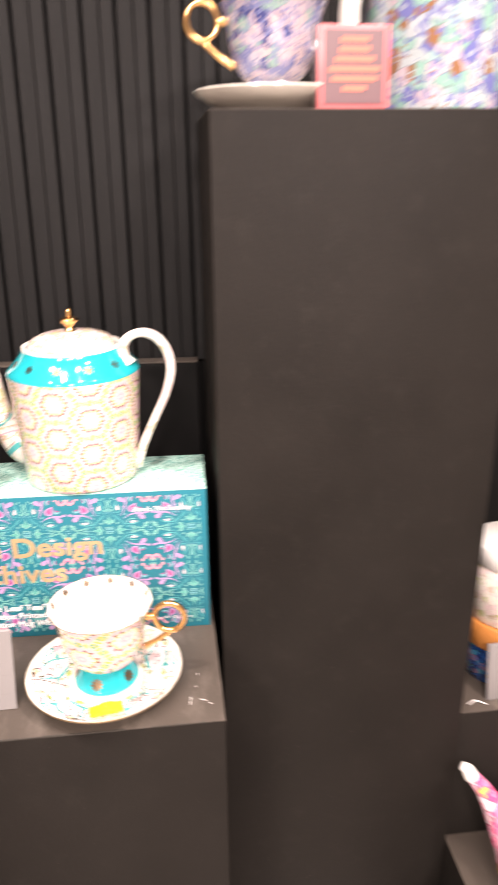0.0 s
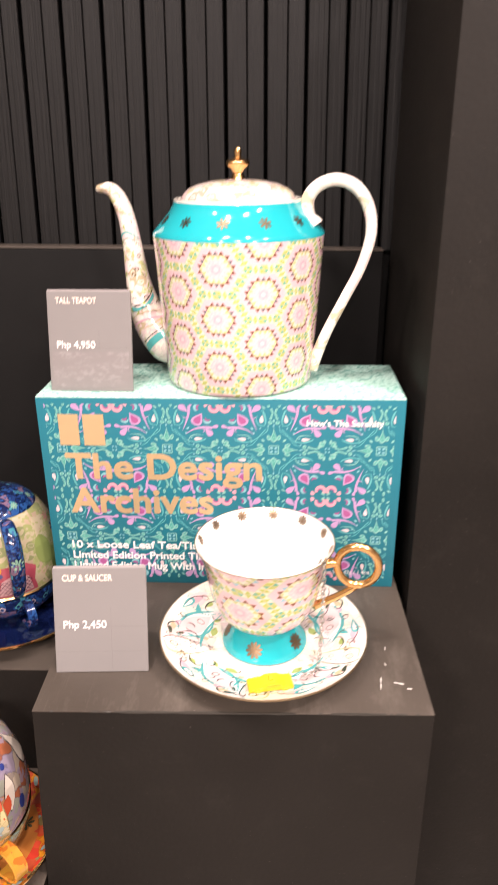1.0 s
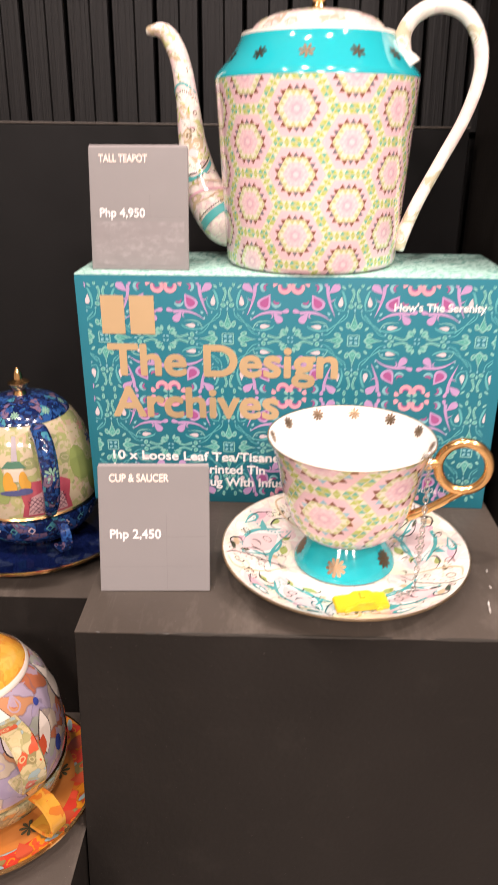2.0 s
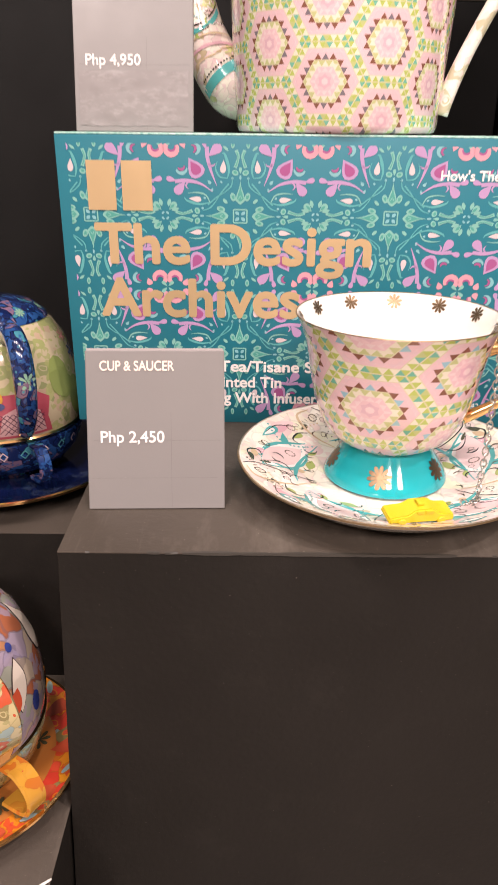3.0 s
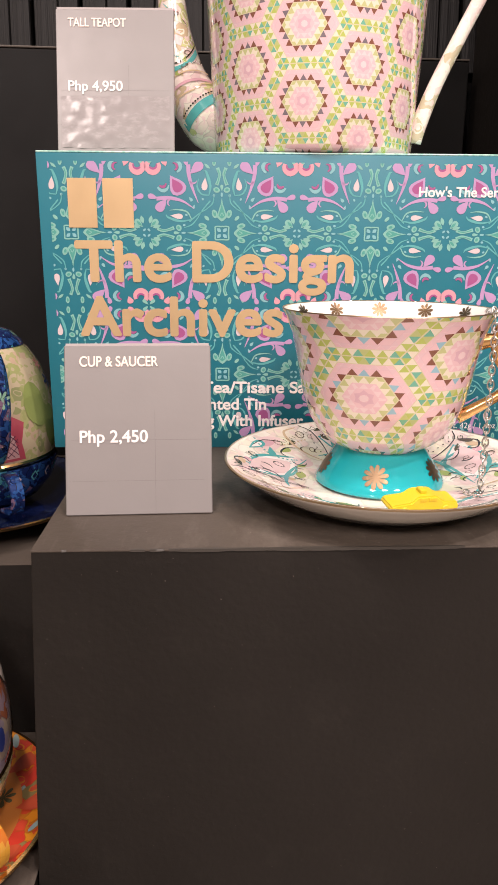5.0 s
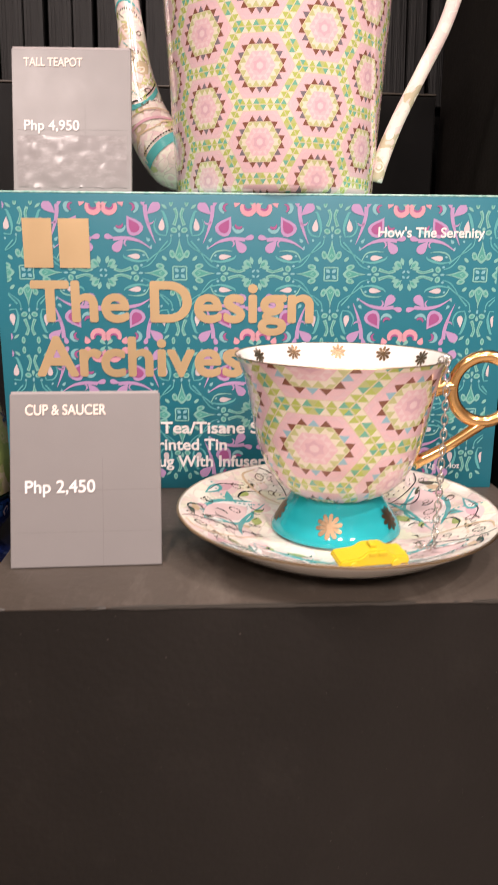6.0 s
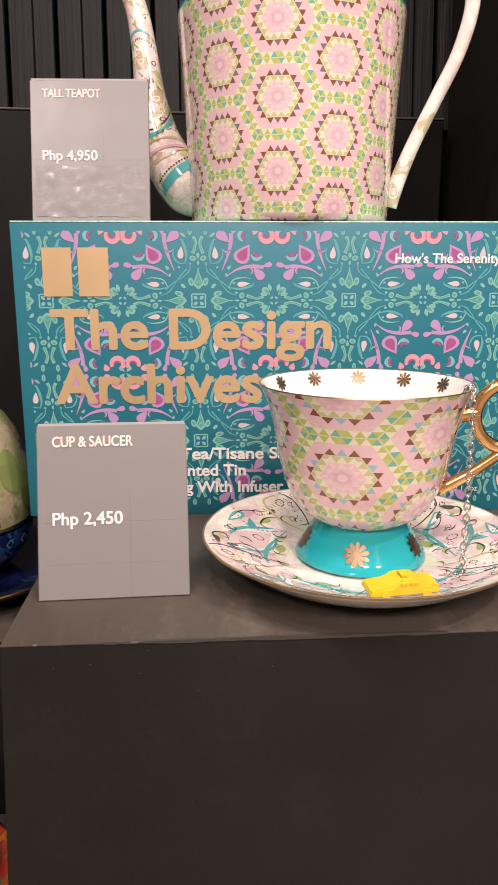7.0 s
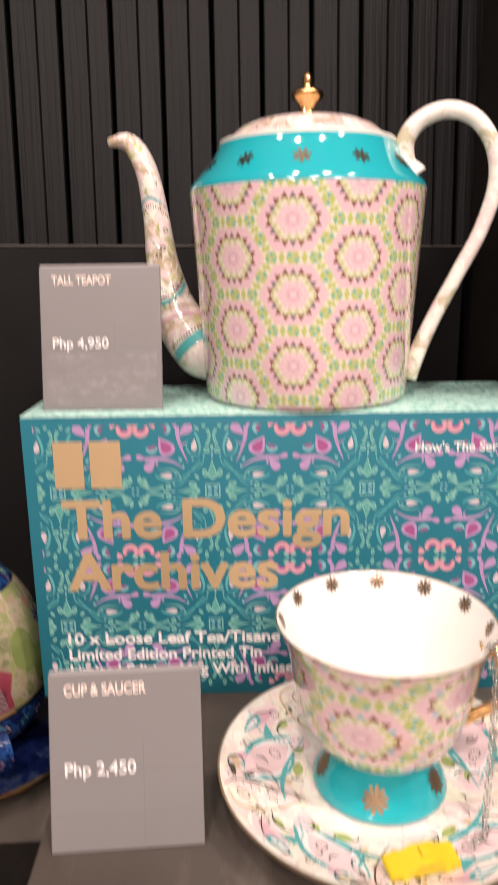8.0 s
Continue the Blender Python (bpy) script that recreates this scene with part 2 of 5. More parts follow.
INK = {
    "lilac": printed_card("ink_lilac", (0.43, 0.27, 0.47)), "magenta": printed_card("ink_magenta", (0.33, 0.085, 0.235)),
    "pink": printed_card("ink_pink", (0.6, 0.3, 0.36)), "blue": printed_card("ink_pale_blue", (0.2, 0.43, 0.47)),
    "mint": printed_card("ink_mint", (0.2, 0.44, 0.39)), "aqua": printed_card("ink_aqua", (0.1, 0.36, 0.37)), "green": printed_card("ink_green", (0.07, 0.31, 0.27)),
    "shell": printed_card("ink_shell", (0.58, 0.5, 0.52)), "white": printed_card("ink_white", (0.8, 0.76, 0.74)), "petal": glaze("print_petal", (0.8, 0.6, 0.6)),
    "teal": glaze("print_teal", (0.09, 0.4, 0.4)), "black": glaze("print_black", (0.02, 0.016, 0.012)),
    "sand": glaze("print_sand", (0.62, 0.47, 0.3)), "leaf": glaze("print_leaf", (0.35, 0.42, 0.12)), "brown": glaze("print_brown", (0.09, 0.055, 0.03)), "olive": glaze("print_olive", (0.07, 0.065, 0.03)),
    "cream": printed_card("ink_cream", (0.85, 0.7, 0.62)), "rose": glaze("print_rose", (0.68, 0.4, 0.46)),
}
STEEL, YELLOW = plain("steel", (0.72, 0.7, 0.67), 0.2, 1.0), plain("yellow_plastic", (0.6, 0.46, 0.015), 0.4, 0.0, 0.2)
GLUE = plain("dried_glue", (0.8, 0.78, 0.74), 0.12, 0.0, 0.6)
BLUE_PRINT = floral_china("blue_print", (0.006, 0.014, 0.07), [(0.02, 0.07, 0.22), (0.005, 0.012, 0.06), (0.01, 0.03, 0.12), (0.16, 0.1, 0.16), (0.05, 0.2, 0.26)], 0.007)
NAVY_PRINT = floral_china("navy_print", (0.004, 0.008, 0.04), [(0.004, 0.008, 0.045), (0.003, 0.006, 0.03), (0.006, 0.012, 0.06), (0.02, 0.03, 0.07), (0.004, 0.008, 0.04)], 0.012, 0.1, 0.4)
SCENE_PRINT = floral_china("landscape_print", (0.44, 0.37, 0.25), [(0.3, 0.32, 0.13), (0.44, 0.37, 0.25), (0.42, 0.31, 0.22), (0.35, 0.35, 0.16), (0.45, 0.38, 0.27), (0.24, 0.26, 0.12)], 0.009, 0.12, 0.0)
PATCH_PRINT = floral_china("patchwork_print", (0.33, 0.27, 0.35), [(0.33, 0.27, 0.35), (0.3, 0.25, 0.36), (0.42, 0.2, 0.1), (0.3, 0.31, 0.26), (0.4, 0.34, 0.36), (0.44, 0.36, 0.28), (0.36, 0.12, 0.06)], 0.016, 0.12, 0.4)
AMBER = floral_china("amber_print", (0.56, 0.28, 0.035), [(0.56, 0.28, 0.035), (0.58, 0.33, 0.05), (0.54, 0.23, 0.03), (0.58, 0.32, 0.045), (0.5, 0.15, 0.02)], 0.012, 0.12, 0.1)
OLIVE_PRINT = floral_china("olive_print", (0.3, 0.26, 0.14), [(0.2, 0.19, 0.1), (0.34, 0.28, 0.14), (0.22, 0.3, 0.27), (0.4, 0.2, 0.06), (0.26, 0.24, 0.13), (0.38, 0.31, 0.16), (0.14, 0.11, 0.06)], 0.0065, 0.12, 0.5)
ORANGE_PRINT = floral_china("orange_print", (0.66, 0.24, 0.02), [(0.6, 0.05, 0.03), (0.68, 0.27, 0.02), (0.52, 0.16, 0.02), (0.26, 0.2, 0.08), (0.62, 0.07, 0.035), (0.3, 0.42, 0.42), (0.6, 0.1, 0.05)], 0.012, 0.12, 0.3)
GARDEN_PRINT = floral_china("garden_print", (0.5, 0.42, 0.47), [(0.2, 0.22, 0.42), (0.5, 0.43, 0.5), (0.26, 0.4, 0.36), (0.54, 0.43, 0.45), (0.45, 0.44, 0.54), (0.06, 0.07, 0.22)], 0.010, 0.12, 0.45)
PINK_PRINT = floral_china("pink_print", (0.7, 0.3, 0.42), [(0.7, 0.08, 0.22), (0.75, 0.4, 0.5), (0.75, 0.5, 0.1), (0.7, 0.2, 0.35), (0.8, 0.6, 0.65)], 0.02)


# ---- shapes ----
def part(name, bm, material, parent=None, label=""):
    """Links a bmesh as one mesh object, under a thing or under a part."""
    me = bpy.data.meshes.new(name)
    bm.to_mesh(me)
    bm.free()
    me.materials.append(material)
    ob = new(name, me)
    ob.parent = parent
    return tagged(ob, label)


def thing(name, label, category, group="", kind="", at=None):
    ob = new(name)
    if at is not None:
        ob.matrix_basis = at
    return tagged(ob, label, category, group, kind)


def smooth(bm, limit=35):
    for f in bm.faces:
        f.smooth = True
    for e in bm.edges:
        if len(e.link_faces) == 2 and e.calc_face_angle(0) > radians(limit):
            e.smooth = False
    return bm


def block(lo, hi, bevel=0.0, segments=2):
    bm = bmesh.new()
    lo, hi = Vector(lo), Vector(hi)
    bmesh.ops.create_cube(bm, size=1, matrix=Matrix.Translation((lo + hi) / 2) @ Matrix.Diagonal((*(hi - lo), 1)))
    if bevel:
        bmesh.ops.bevel(bm, geom=list(bm.edges), offset=bevel, segments=segments, affect="EDGES", profile=0.5)
        smooth(bm, 30)
    return bm


def curved(points, n=6):
    """A smooth line through 2D or 3D points."""
    p = [Vector(q) for q in points]
    p = [2 * p[0] - p[1]] + p + [2 * p[-1] - p[-2]]
    out = []
    for i in range(1, len(p) - 2):
        for k in range(n):
            t = k / n
            out.append(0.5 * (2 * p[i] + (p[i + 1] - p[i - 1]) * t + (2 * p[i - 1] - 5 * p[i] + 4 * p[i + 1] - p[i + 2]) * t * t + (3 * p[i] - p[i - 1] - 3 * p[i + 1] + p[i + 2]) * t ** 3))
    return out + [p[-2].copy()]


def turned(profile, centre=(0, 0), n=72):
    """A surface of revolution; profile of (radius, height); uv is (turns from the front, height)."""
    bm = bmesh.new()
    uv = bm.loops.layers.uv.new("UVMap")
    rings = []
    for r, z in profile:
        ring = []
        for k in range(n):
            a = 2 * math.pi * (k / n - 0.5)
            ring.append(bm.verts.new((centre[0] + r * math.sin(a), centre[1] - r * math.cos(a), z)))
        rings.append(ring)
    for i in range(len(rings) - 1):
        for k in range(n):
            a, b = k, (k + 1) % n
            f = bm.faces.new((rings[i][a], rings[i][b], rings[i + 1][b], rings[i + 1][a]))
            for loop, (uu, vv) in zip(f.loops, ((k, i), (k + 1, i), (k + 1, i + 1), (k, i + 1))):
                loop[uv].uv = (uu / n - 0.5, profile[vv][1])
    bmesh.ops.recalc_face_normals(bm, faces=list(bm.faces))
    return smooth(bm, 50)


def rod(points, radii, n=14, flat=1.0, caps=True, n_path=6):
    """A tube along a smooth line, with a radius at each point; flat squeezes it across."""
    line = curved(points, n_path)
    m = len(radii) - 1
    bm = bmesh.new()
    rings, side = [], None
    for i, p in enumerate(line):
        ahead = (line[min(i + 1, len(line) - 1)] - line[max(i - 1, 0)]).normalized()
        side = ahead.orthogonal().normalized() if side is None else (side - ahead * side.dot(ahead)).normalized()
        other = ahead.cross(side)
        t = i / (len(line) - 1) * m
        k = min(int(t), m - 1)
        r = radii[k] * (1 - t + k) + radii[k + 1] * (t - k)
        rings.append([bm.verts.new(p + side * r * math.cos(2 * math.pi * j / n) + other * r * flat * math.sin(2 * math.pi * j / n)) for j in range(n)])
    for a, b in zip(rings, rings[1:]):
        for j in range(n):
            bm.faces.new((a[j], a[(j + 1) % n], b[(j + 1) % n], b[j]))
    if caps:
        bm.faces.new(rings[0][::-1])
        bm.faces.new(rings[-1])
    return smooth(bm, 60)


def hoop(centre, axis_turn, ring, tube, n=40, m=12, tall=1.0):
    """A ring of round section; it lies in the upright plane turned by axis_turn degrees."""
    bm = bmesh.new()
    turn = Matrix.Translation(centre) @ pose(0, 0, 0, 0, 0, axis_turn)
    rows = []
    for i in range(n):
        a = 2 * math.pi * i / n
        rows.append([bm.verts.new(turn @ Vector(((ring + tube * math.cos(b)) * math.cos(a), tube * math.sin(b), tall * (ring + tube * math.cos(b)) * math.sin(a)))) for b in (2 * math.pi * j / m for j in range(m))])
    for i in range(n):
        for j in range(m):
            bm.faces.new((rows[i][j], rows[(i + 1) % n][j], rows[(i + 1) % n][(j + 1) % m], rows[i][(j + 1) % m]))
    bmesh.ops.recalc_face_normals(bm, faces=list(bm.faces))
    return smooth(bm, 80)


def lettering(name, text, size, m, material, parent, bold=0.0, width=0.0, label=""):
    """Flat letters in Blender's own font, as a mesh; bold thickens the strokes, width is the whole line's."""
    cu = bpy.data.curves.new(name, "FONT")
    cu.body, cu.size = text, size
    tmp = new(name, cu)
    bpy.context.view_layer.update()
    raw = bpy.data.meshes.new_from_object(tmp.evaluated_get(bpy.context.evaluated_depsgraph_get()))
    bpy.data.objects.remove(tmp)
    xs = [v.co.x for v in raw.vertices]
    wide = width / (max(xs) - min(xs)) if width else 1.0
    bm = bmesh.new()
    for k in range(9 if bold else 1):
        off = (bold * math.cos(k * math.pi / 4), bold * math.sin(k * math.pi / 4)) if k < 8 else (0.0, 0.0)
        before = len(bm.verts)
        bm.from_mesh(raw)
        bm.verts.ensure_lookup_table()
        for v in bm.verts[before:]:
            v.co = Vector(((v.co.x - min(xs)) * wide + off[0], v.co.y + off[1], 0.000012 * k))
    bmesh.ops.transform(bm, matrix=m, verts=list(bm.verts))
    bpy.data.meshes.remove(raw)
    return part(name, bm, material, parent, label)


# ---- printed shapes, as outlines in a plane ----
def drop(cx, cy, ang, length, width, n=14):
    """A teardrop whose tip points along ang."""
    out = []
    for k in range(n):
        a = 2 * math.pi * k / n
        x, y = math.cos(a), math.sin(a) * (0.5 - 0.5 * math.cos(a)) ** 0.75
        out.append((x * length / 2, y * width * 0.62))
    c, s = math.cos(radians(ang)), math.sin(radians(ang))
    return [(cx + x * c - y * s, cy + x * s + y * c) for x, y in out]


def oval(cx, cy, ang, length, width, n=12):
    c, s = math.cos(radians(ang)), math.sin(radians(ang))
    pts = [(math.cos(2 * math.pi * k / n) * length / 2, math.sin(2 * math.pi * k / n) * width / 2) for k in range(n)]
    return [(cx + x * c - y * s, cy + x * s + y * c) for x, y in pts]


def leaf(cx, cy, ang, length, width, n=12):
    """A leaf pointed at both ends."""
    half = [(-length / 2 + length * k / (n / 2), width / 2 * math.sin(math.pi * k / (n / 2))) for k in range(n // 2 + 1)]
    pts = half + [(x, -y) for x, y in half[-2:0:-1]]
    c, s = math.cos(radians(ang)), math.sin(radians(ang))
    return [(cx + x * c - y * s, cy + x * s + y * c) for x, y in pts]


def ribbon(points, w0, w1, wm=None, n=4):
    """A drawn line whose width goes from w0 to w1, by way of wm."""
    line = curved([(*p, 0) for p in points], n)
    left, right = [], []
    for i, p in enumerate(line):
        d = (line[min(i + 1, len(line) - 1)] - line[max(i - 1, 0)]).normalized()
        t = i / (len(line) - 1)
        w = (w0 + (w1 - w0) * t) if wm is None else (w0 + (wm - w0) * t * 2 if t < 0.5 else wm + (w1 - wm) * (2 * t - 1))
        left.append((p.x - d.y * w / 2, p.y + d.x * w / 2))
        right.append((p.x + d.y * w / 2, p.y - d.x * w / 2))
    return left + right[::-1]


def arc(cx, cy, r, a0, a1, w0, w1, wm=None, n=10):
    pts = [(cx + r * math.cos(radians(a0 + (a1 - a0) * k / n)), cy + r * math.sin(radians(a0 + (a1 - a0) * k / n))) for k in range(n + 1)]
    return ribbon(pts, w0, w1, wm, 1)


def clipped(poly, x0, y0, x1, y1):
    for axis, edge, sign in ((0, x0, 1), (0, x1, -1), (1, y0, 1), (1, y1, -1)):
        out = []
        for i, b in enumerate(poly):
            a = poly[i - 1]
            da, db = (a[axis] - edge) * sign, (b[axis] - edge) * sign
            if (da > 0) != (db > 0):
                t = da / (da - db)
                out.append((a[0] + (b[0] - a[0]) * t, a[1] + (b[1] - a[1]) * t))
            if db > 0:
                out.append(b)
        poly = out
        if len(poly) < 3:
            return []
    return poly


def printed(polys, lay, fine=0.0):
    """A bmesh of flat printed shapes; lay(x, y) gives their place; fine cuts them small, for hollow surfaces."""
    bm = bmesh.new()
    for poly in polys:
        try:
            bm.faces.new([bm.verts.new((x, y, 0)) for x, y in poly])
        except ValueError:
            pass
    if fine:
        bmesh.ops.triangulate(bm, faces=list(bm.faces))
        for _ in range(4):
            long = [e for e in bm.edges if e.calc_length() > fine]
            if long:
                bmesh.ops.subdivide_edges(bm, edges=long, cuts=1)
                bmesh.ops.triangulate(bm, faces=[f for f in bm.faces if len(f.verts) > 3])
    for v in bm.verts:
        v.co = lay(v.co.x, v.co.y)
    return bm


def ink_layers(name, groups, lay_for, parent, fine=0.0):
    """One printed part in several inks; groups maps (ink, layer) to outlines."""
    bm, inks = bmesh.new(), []
    for (ink, layer), polys in sorted(groups.items(), key=lambda q: q[0][1]):
        if ink not in inks:
            inks.append(ink)
        one = printed(polys, lay_for(ink, layer), fine)
        for f in one.faces:
            f.material_index = inks.index(ink)
        me = bpy.data.meshes.new("ink")
        one.to_mesh(me)
        one.free()
        bm.from_mesh(me)
        bpy.data.meshes.remove(me)
    ob = part(name, bm, INK[inks[0]], parent)
    for ink in inks[1:]:
        ob.data.materials.append(INK[ink])
    return tagged(ob, "", "", "", "stuff")


def daisy(size, petals=8):
    return [drop(0.27 * size * math.cos(a), 0.27 * size * math.sin(a), math.degrees(a) + 180, size * 0.54, size * 0.225, 10) for a in (2 * math.pi * k / petals + 0.2 for k in range(petals))] + [oval(0, 0, 0, size * 0.24, size * 0.24, 10)]


def on_turned(profile, centre, z, angle, inside=False, lift=0.00035):
    """lay() for shapes on a turned surface, about a point at that height and angle from the front (degrees)."""
    pts = sorted(profile, key=lambda q: q[1])
    def radius(h):
        for (r0, z0), (r1, z1) in zip(pts, pts[1:]):
            if z0 <= h <= z1 and z1 > z0:
                return r0 + (r1 - r0) * (h - z0) / (z1 - z0)
        return pts[-1][0] if h > pts[-1][1] else pts[0][0]
    tilt = math.hypot(radius(z + 0.002) - radius(z - 0.002), 0.004) / 0.004
    def lay(x, y):
        h = z + y / tilt
        r = radius(h) + (-lift if inside else lift)
        a = radians(angle) + (-x if inside else x) / radius(z)
        return (centre[0] + r * math.sin(a), centre[1] - r * math.cos(a), h + lift * (0.6 if tilt > 1.3 else 0))
    return lay


# ---- the setting ----
def structure(name, bm, material, label, category):
    return tagged(part(name, bm, material), label, category, "", "structure")


structure("floor", block((-3.2, -4.6, -0.1), (3.6, 0.75, 0.0)), floor_tiles(), "pale polished stone shop floor", "floor")
structure("ceiling", block((-3.2, -4.6, 2.9), (3.6, 0.75, 3.0)), plain("ceiling_paint", (0.75, 0.72, 0.68), 0.8), "pale painted shop ceiling", "ceiling")
SHOP_WALL = plain("shop_wall", (0.6, 0.57, 0.53), 0.7)
structure("wall_south", block((-3.2, -4.7, 0), (3.6, -4.6, 2.9)), SHOP_WALL, "pale grey painted shop wall", "wall")
structure("wall_west", block((-3.3, -4.6, 0), (-3.2, 0.75, 2.9)), SHOP_WALL, "pale grey painted shop wall", "wall")
structure("wall_east", block((3.6, -4.6, 0), (3.7, 0.75, 2.9)), SHOP_WALL, "pale grey painted shop wall", "wall")
WALL_Y = 0.405
LEDGE_Z = 1.139
wall_north = structure("wall_north", block((-3.2, 0.66, 0), (3.6, 0.75, 2.9)), BLACK_PAINT, "black stained wooden wall with upright slats", "wall")
structure("low_wall", block((-3.2, WALL_Y, 0), (3.6, 0.655, LEDGE_Z - 0.004)), BLACK_PAINT, "low black painted wall behind the plinths", "wall")


def sloped(bm):
    """Lets the top edge rise a little away from the tall plinth."""
    for v in bm.verts:
        if v.co.z > 1.0:
            v.co.z += (0.3 - v.co.x) * 0.012
    return bm


back_panel = structure("back_panel", sloped(block((-1.2, 0.366, 0), (0.3, WALL_Y - 0.001, LEDGE_Z), 0.002)), BLACK_PAINT, "black painted ledge panel in front of the slats", "panel")
# paler strip that paints in the light caught by the panel's top
part("ledge", sloped(block((-1.2, 0.366, LEDGE_Z + 0.0002), (0.3, 0.391, LEDGE_Z + 0.002), 0.0007)), LIT_DUSTY, back_panel, "top edge painted pale as if lit")


def boards(name, x0, width, depth, material):
    """Upright boards at an even pitch, leaning back a little above the ledge."""
    me = None
    for k in range(-32, 46):
        if me is None:
            ob = part(name, block((0, 0, 0), (width, 0.012, 1.76), 0.0009, 1), material, wall_north)
            me = ob.data
        else:
            ob = new(name, me)
            ob.parent = wall_north
        ob.matrix_basis = pose(x0 + 0.0418 * k, WALL_Y - depth, LEDGE_Z - 0.003, -5.0, 0, 0)


boards("strip", -0.0754, 0.0207, 0.0104, GAP_WOOD)
boards("slat", -0.0543, 0.0175, 0.0110, SLAT_WOOD)


# ---- plinths ----
def plinth(x0, y0, x1, y1, top, label, flare=0.0, follow=0.0):
    """A painted box; flare lets its west side splay out downwards, follow fits its east side to such a neighbour."""
    ob = thing("display_plinth", label, "plinth", "stepped plinths of the display")
    body = block((x0, y0, 0), (x1, y1, top - 0.0006), 0.0007, 2)
    for v in body.verts:
        v.co.x -= (flare if v.co.x < (x0 + x1) / 2 else follow) * (top - v.co.z)
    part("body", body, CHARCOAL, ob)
    # top paint is lighter than the body to stand in for overhead light
    part("top_panel", block((x0 - 0.0002, y0 - 0.0002, top - 0.0010), (x1 + 0.0002, y1, top), 0.0004), LIT_DUSTY, ob, "scuffed dusty top, painted lighter as if lit")
    return ob


TOP = 0.85
main_plinth = plinth(-0.002, 0.0, 0.3005, 0.364, TOP, "charcoal painted plinth with chipped edges under the cup and carton", flare=0.05)
plinth(0.311, 0.163, 0.643, 0.39, 1.4435, "tall charcoal painted plinth with dust marks beside the cup")
plinth(-0.34, 0.117, -0.0065, 0.364, 0.79, "low charcoal painted plinth under the blue teapot set", follow=0.05)
plinth(-0.34, -0.12, -0.0125, 0.116, 0.668, "lowest charcoal painted plinth under the orange teapot set", follow=0.05)
plinth(0.6445, 0.172, 1.0, 0.39, 0.665, "charcoal painted plinth under stacked canisters")
plinth(0.6445, -0.06, 1.0, 0.171, 0.43, "low charcoal painted plinth under the pink teapot")


def worn_edge(x0, x1, y, z, parent, seed):
    """A ragged line of rubbed and chipped paint along a front top edge."""
    rnd = random.Random(seed)
    bm = bmesh.new()
    n = int((x1 - x0) / 0.0022)
    w = 0.0006
    rows, wear = [], []
    for i in range(n + 1):
        w = min(0.0014, max(-0.0008, w + rnd.uniform(-0.0004, 0.0004)))
        v = max(w, 0.00002)
        wear.append(w)
        x = x0 + (x1 - x0) * i / n
        rows.append([bm.verts.new(p) for p in ((x, y - 0.00028, z - 0.0007 - v * 0.5), (x, y - 0.0002, z + 0.00004), (x, y + 0.0003 + v * 0.8, z + 0.00012))])
    for i, (r0, r1) in enumerate(zip(rows, rows[1:])):
        if wear[i] > 0.0005:
            for k in (0, 1):
                bm.faces.new((r0[k], r1[k], r1[k + 1], r0[k + 1]))
    bmesh.ops.delete(bm, geom=[v for v in bm.verts if not v.link_faces], context="VERTS")
    return part("worn_edge", smooth(bm, 80), WORN, parent, "rubbed and chipped paint edge")


WORN = plain("worn_paint", (0.04, 0.0355, 0.03), 0.5)
worn_edge(0.003, 0.298, 0.0, TOP, main_plinth, 3)


# ---- the carton ----
BOX = pose(-0.0295, 0.1755, TOP, 0, 0, -1.3)
BW, BD, BH = 0.3255, 0.106, 0.1905
PX, PZ = 0.0957, 0.091
carton = thing("tea_carton", "teal patterned gift carton with gold title standing on a plinth", "carton", at=BOX)
part("tray", block((0, 0, 0), (BW, BD, BH - 0.0012), 0.0004), CARTON, carton)
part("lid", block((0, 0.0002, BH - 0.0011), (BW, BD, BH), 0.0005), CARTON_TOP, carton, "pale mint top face")


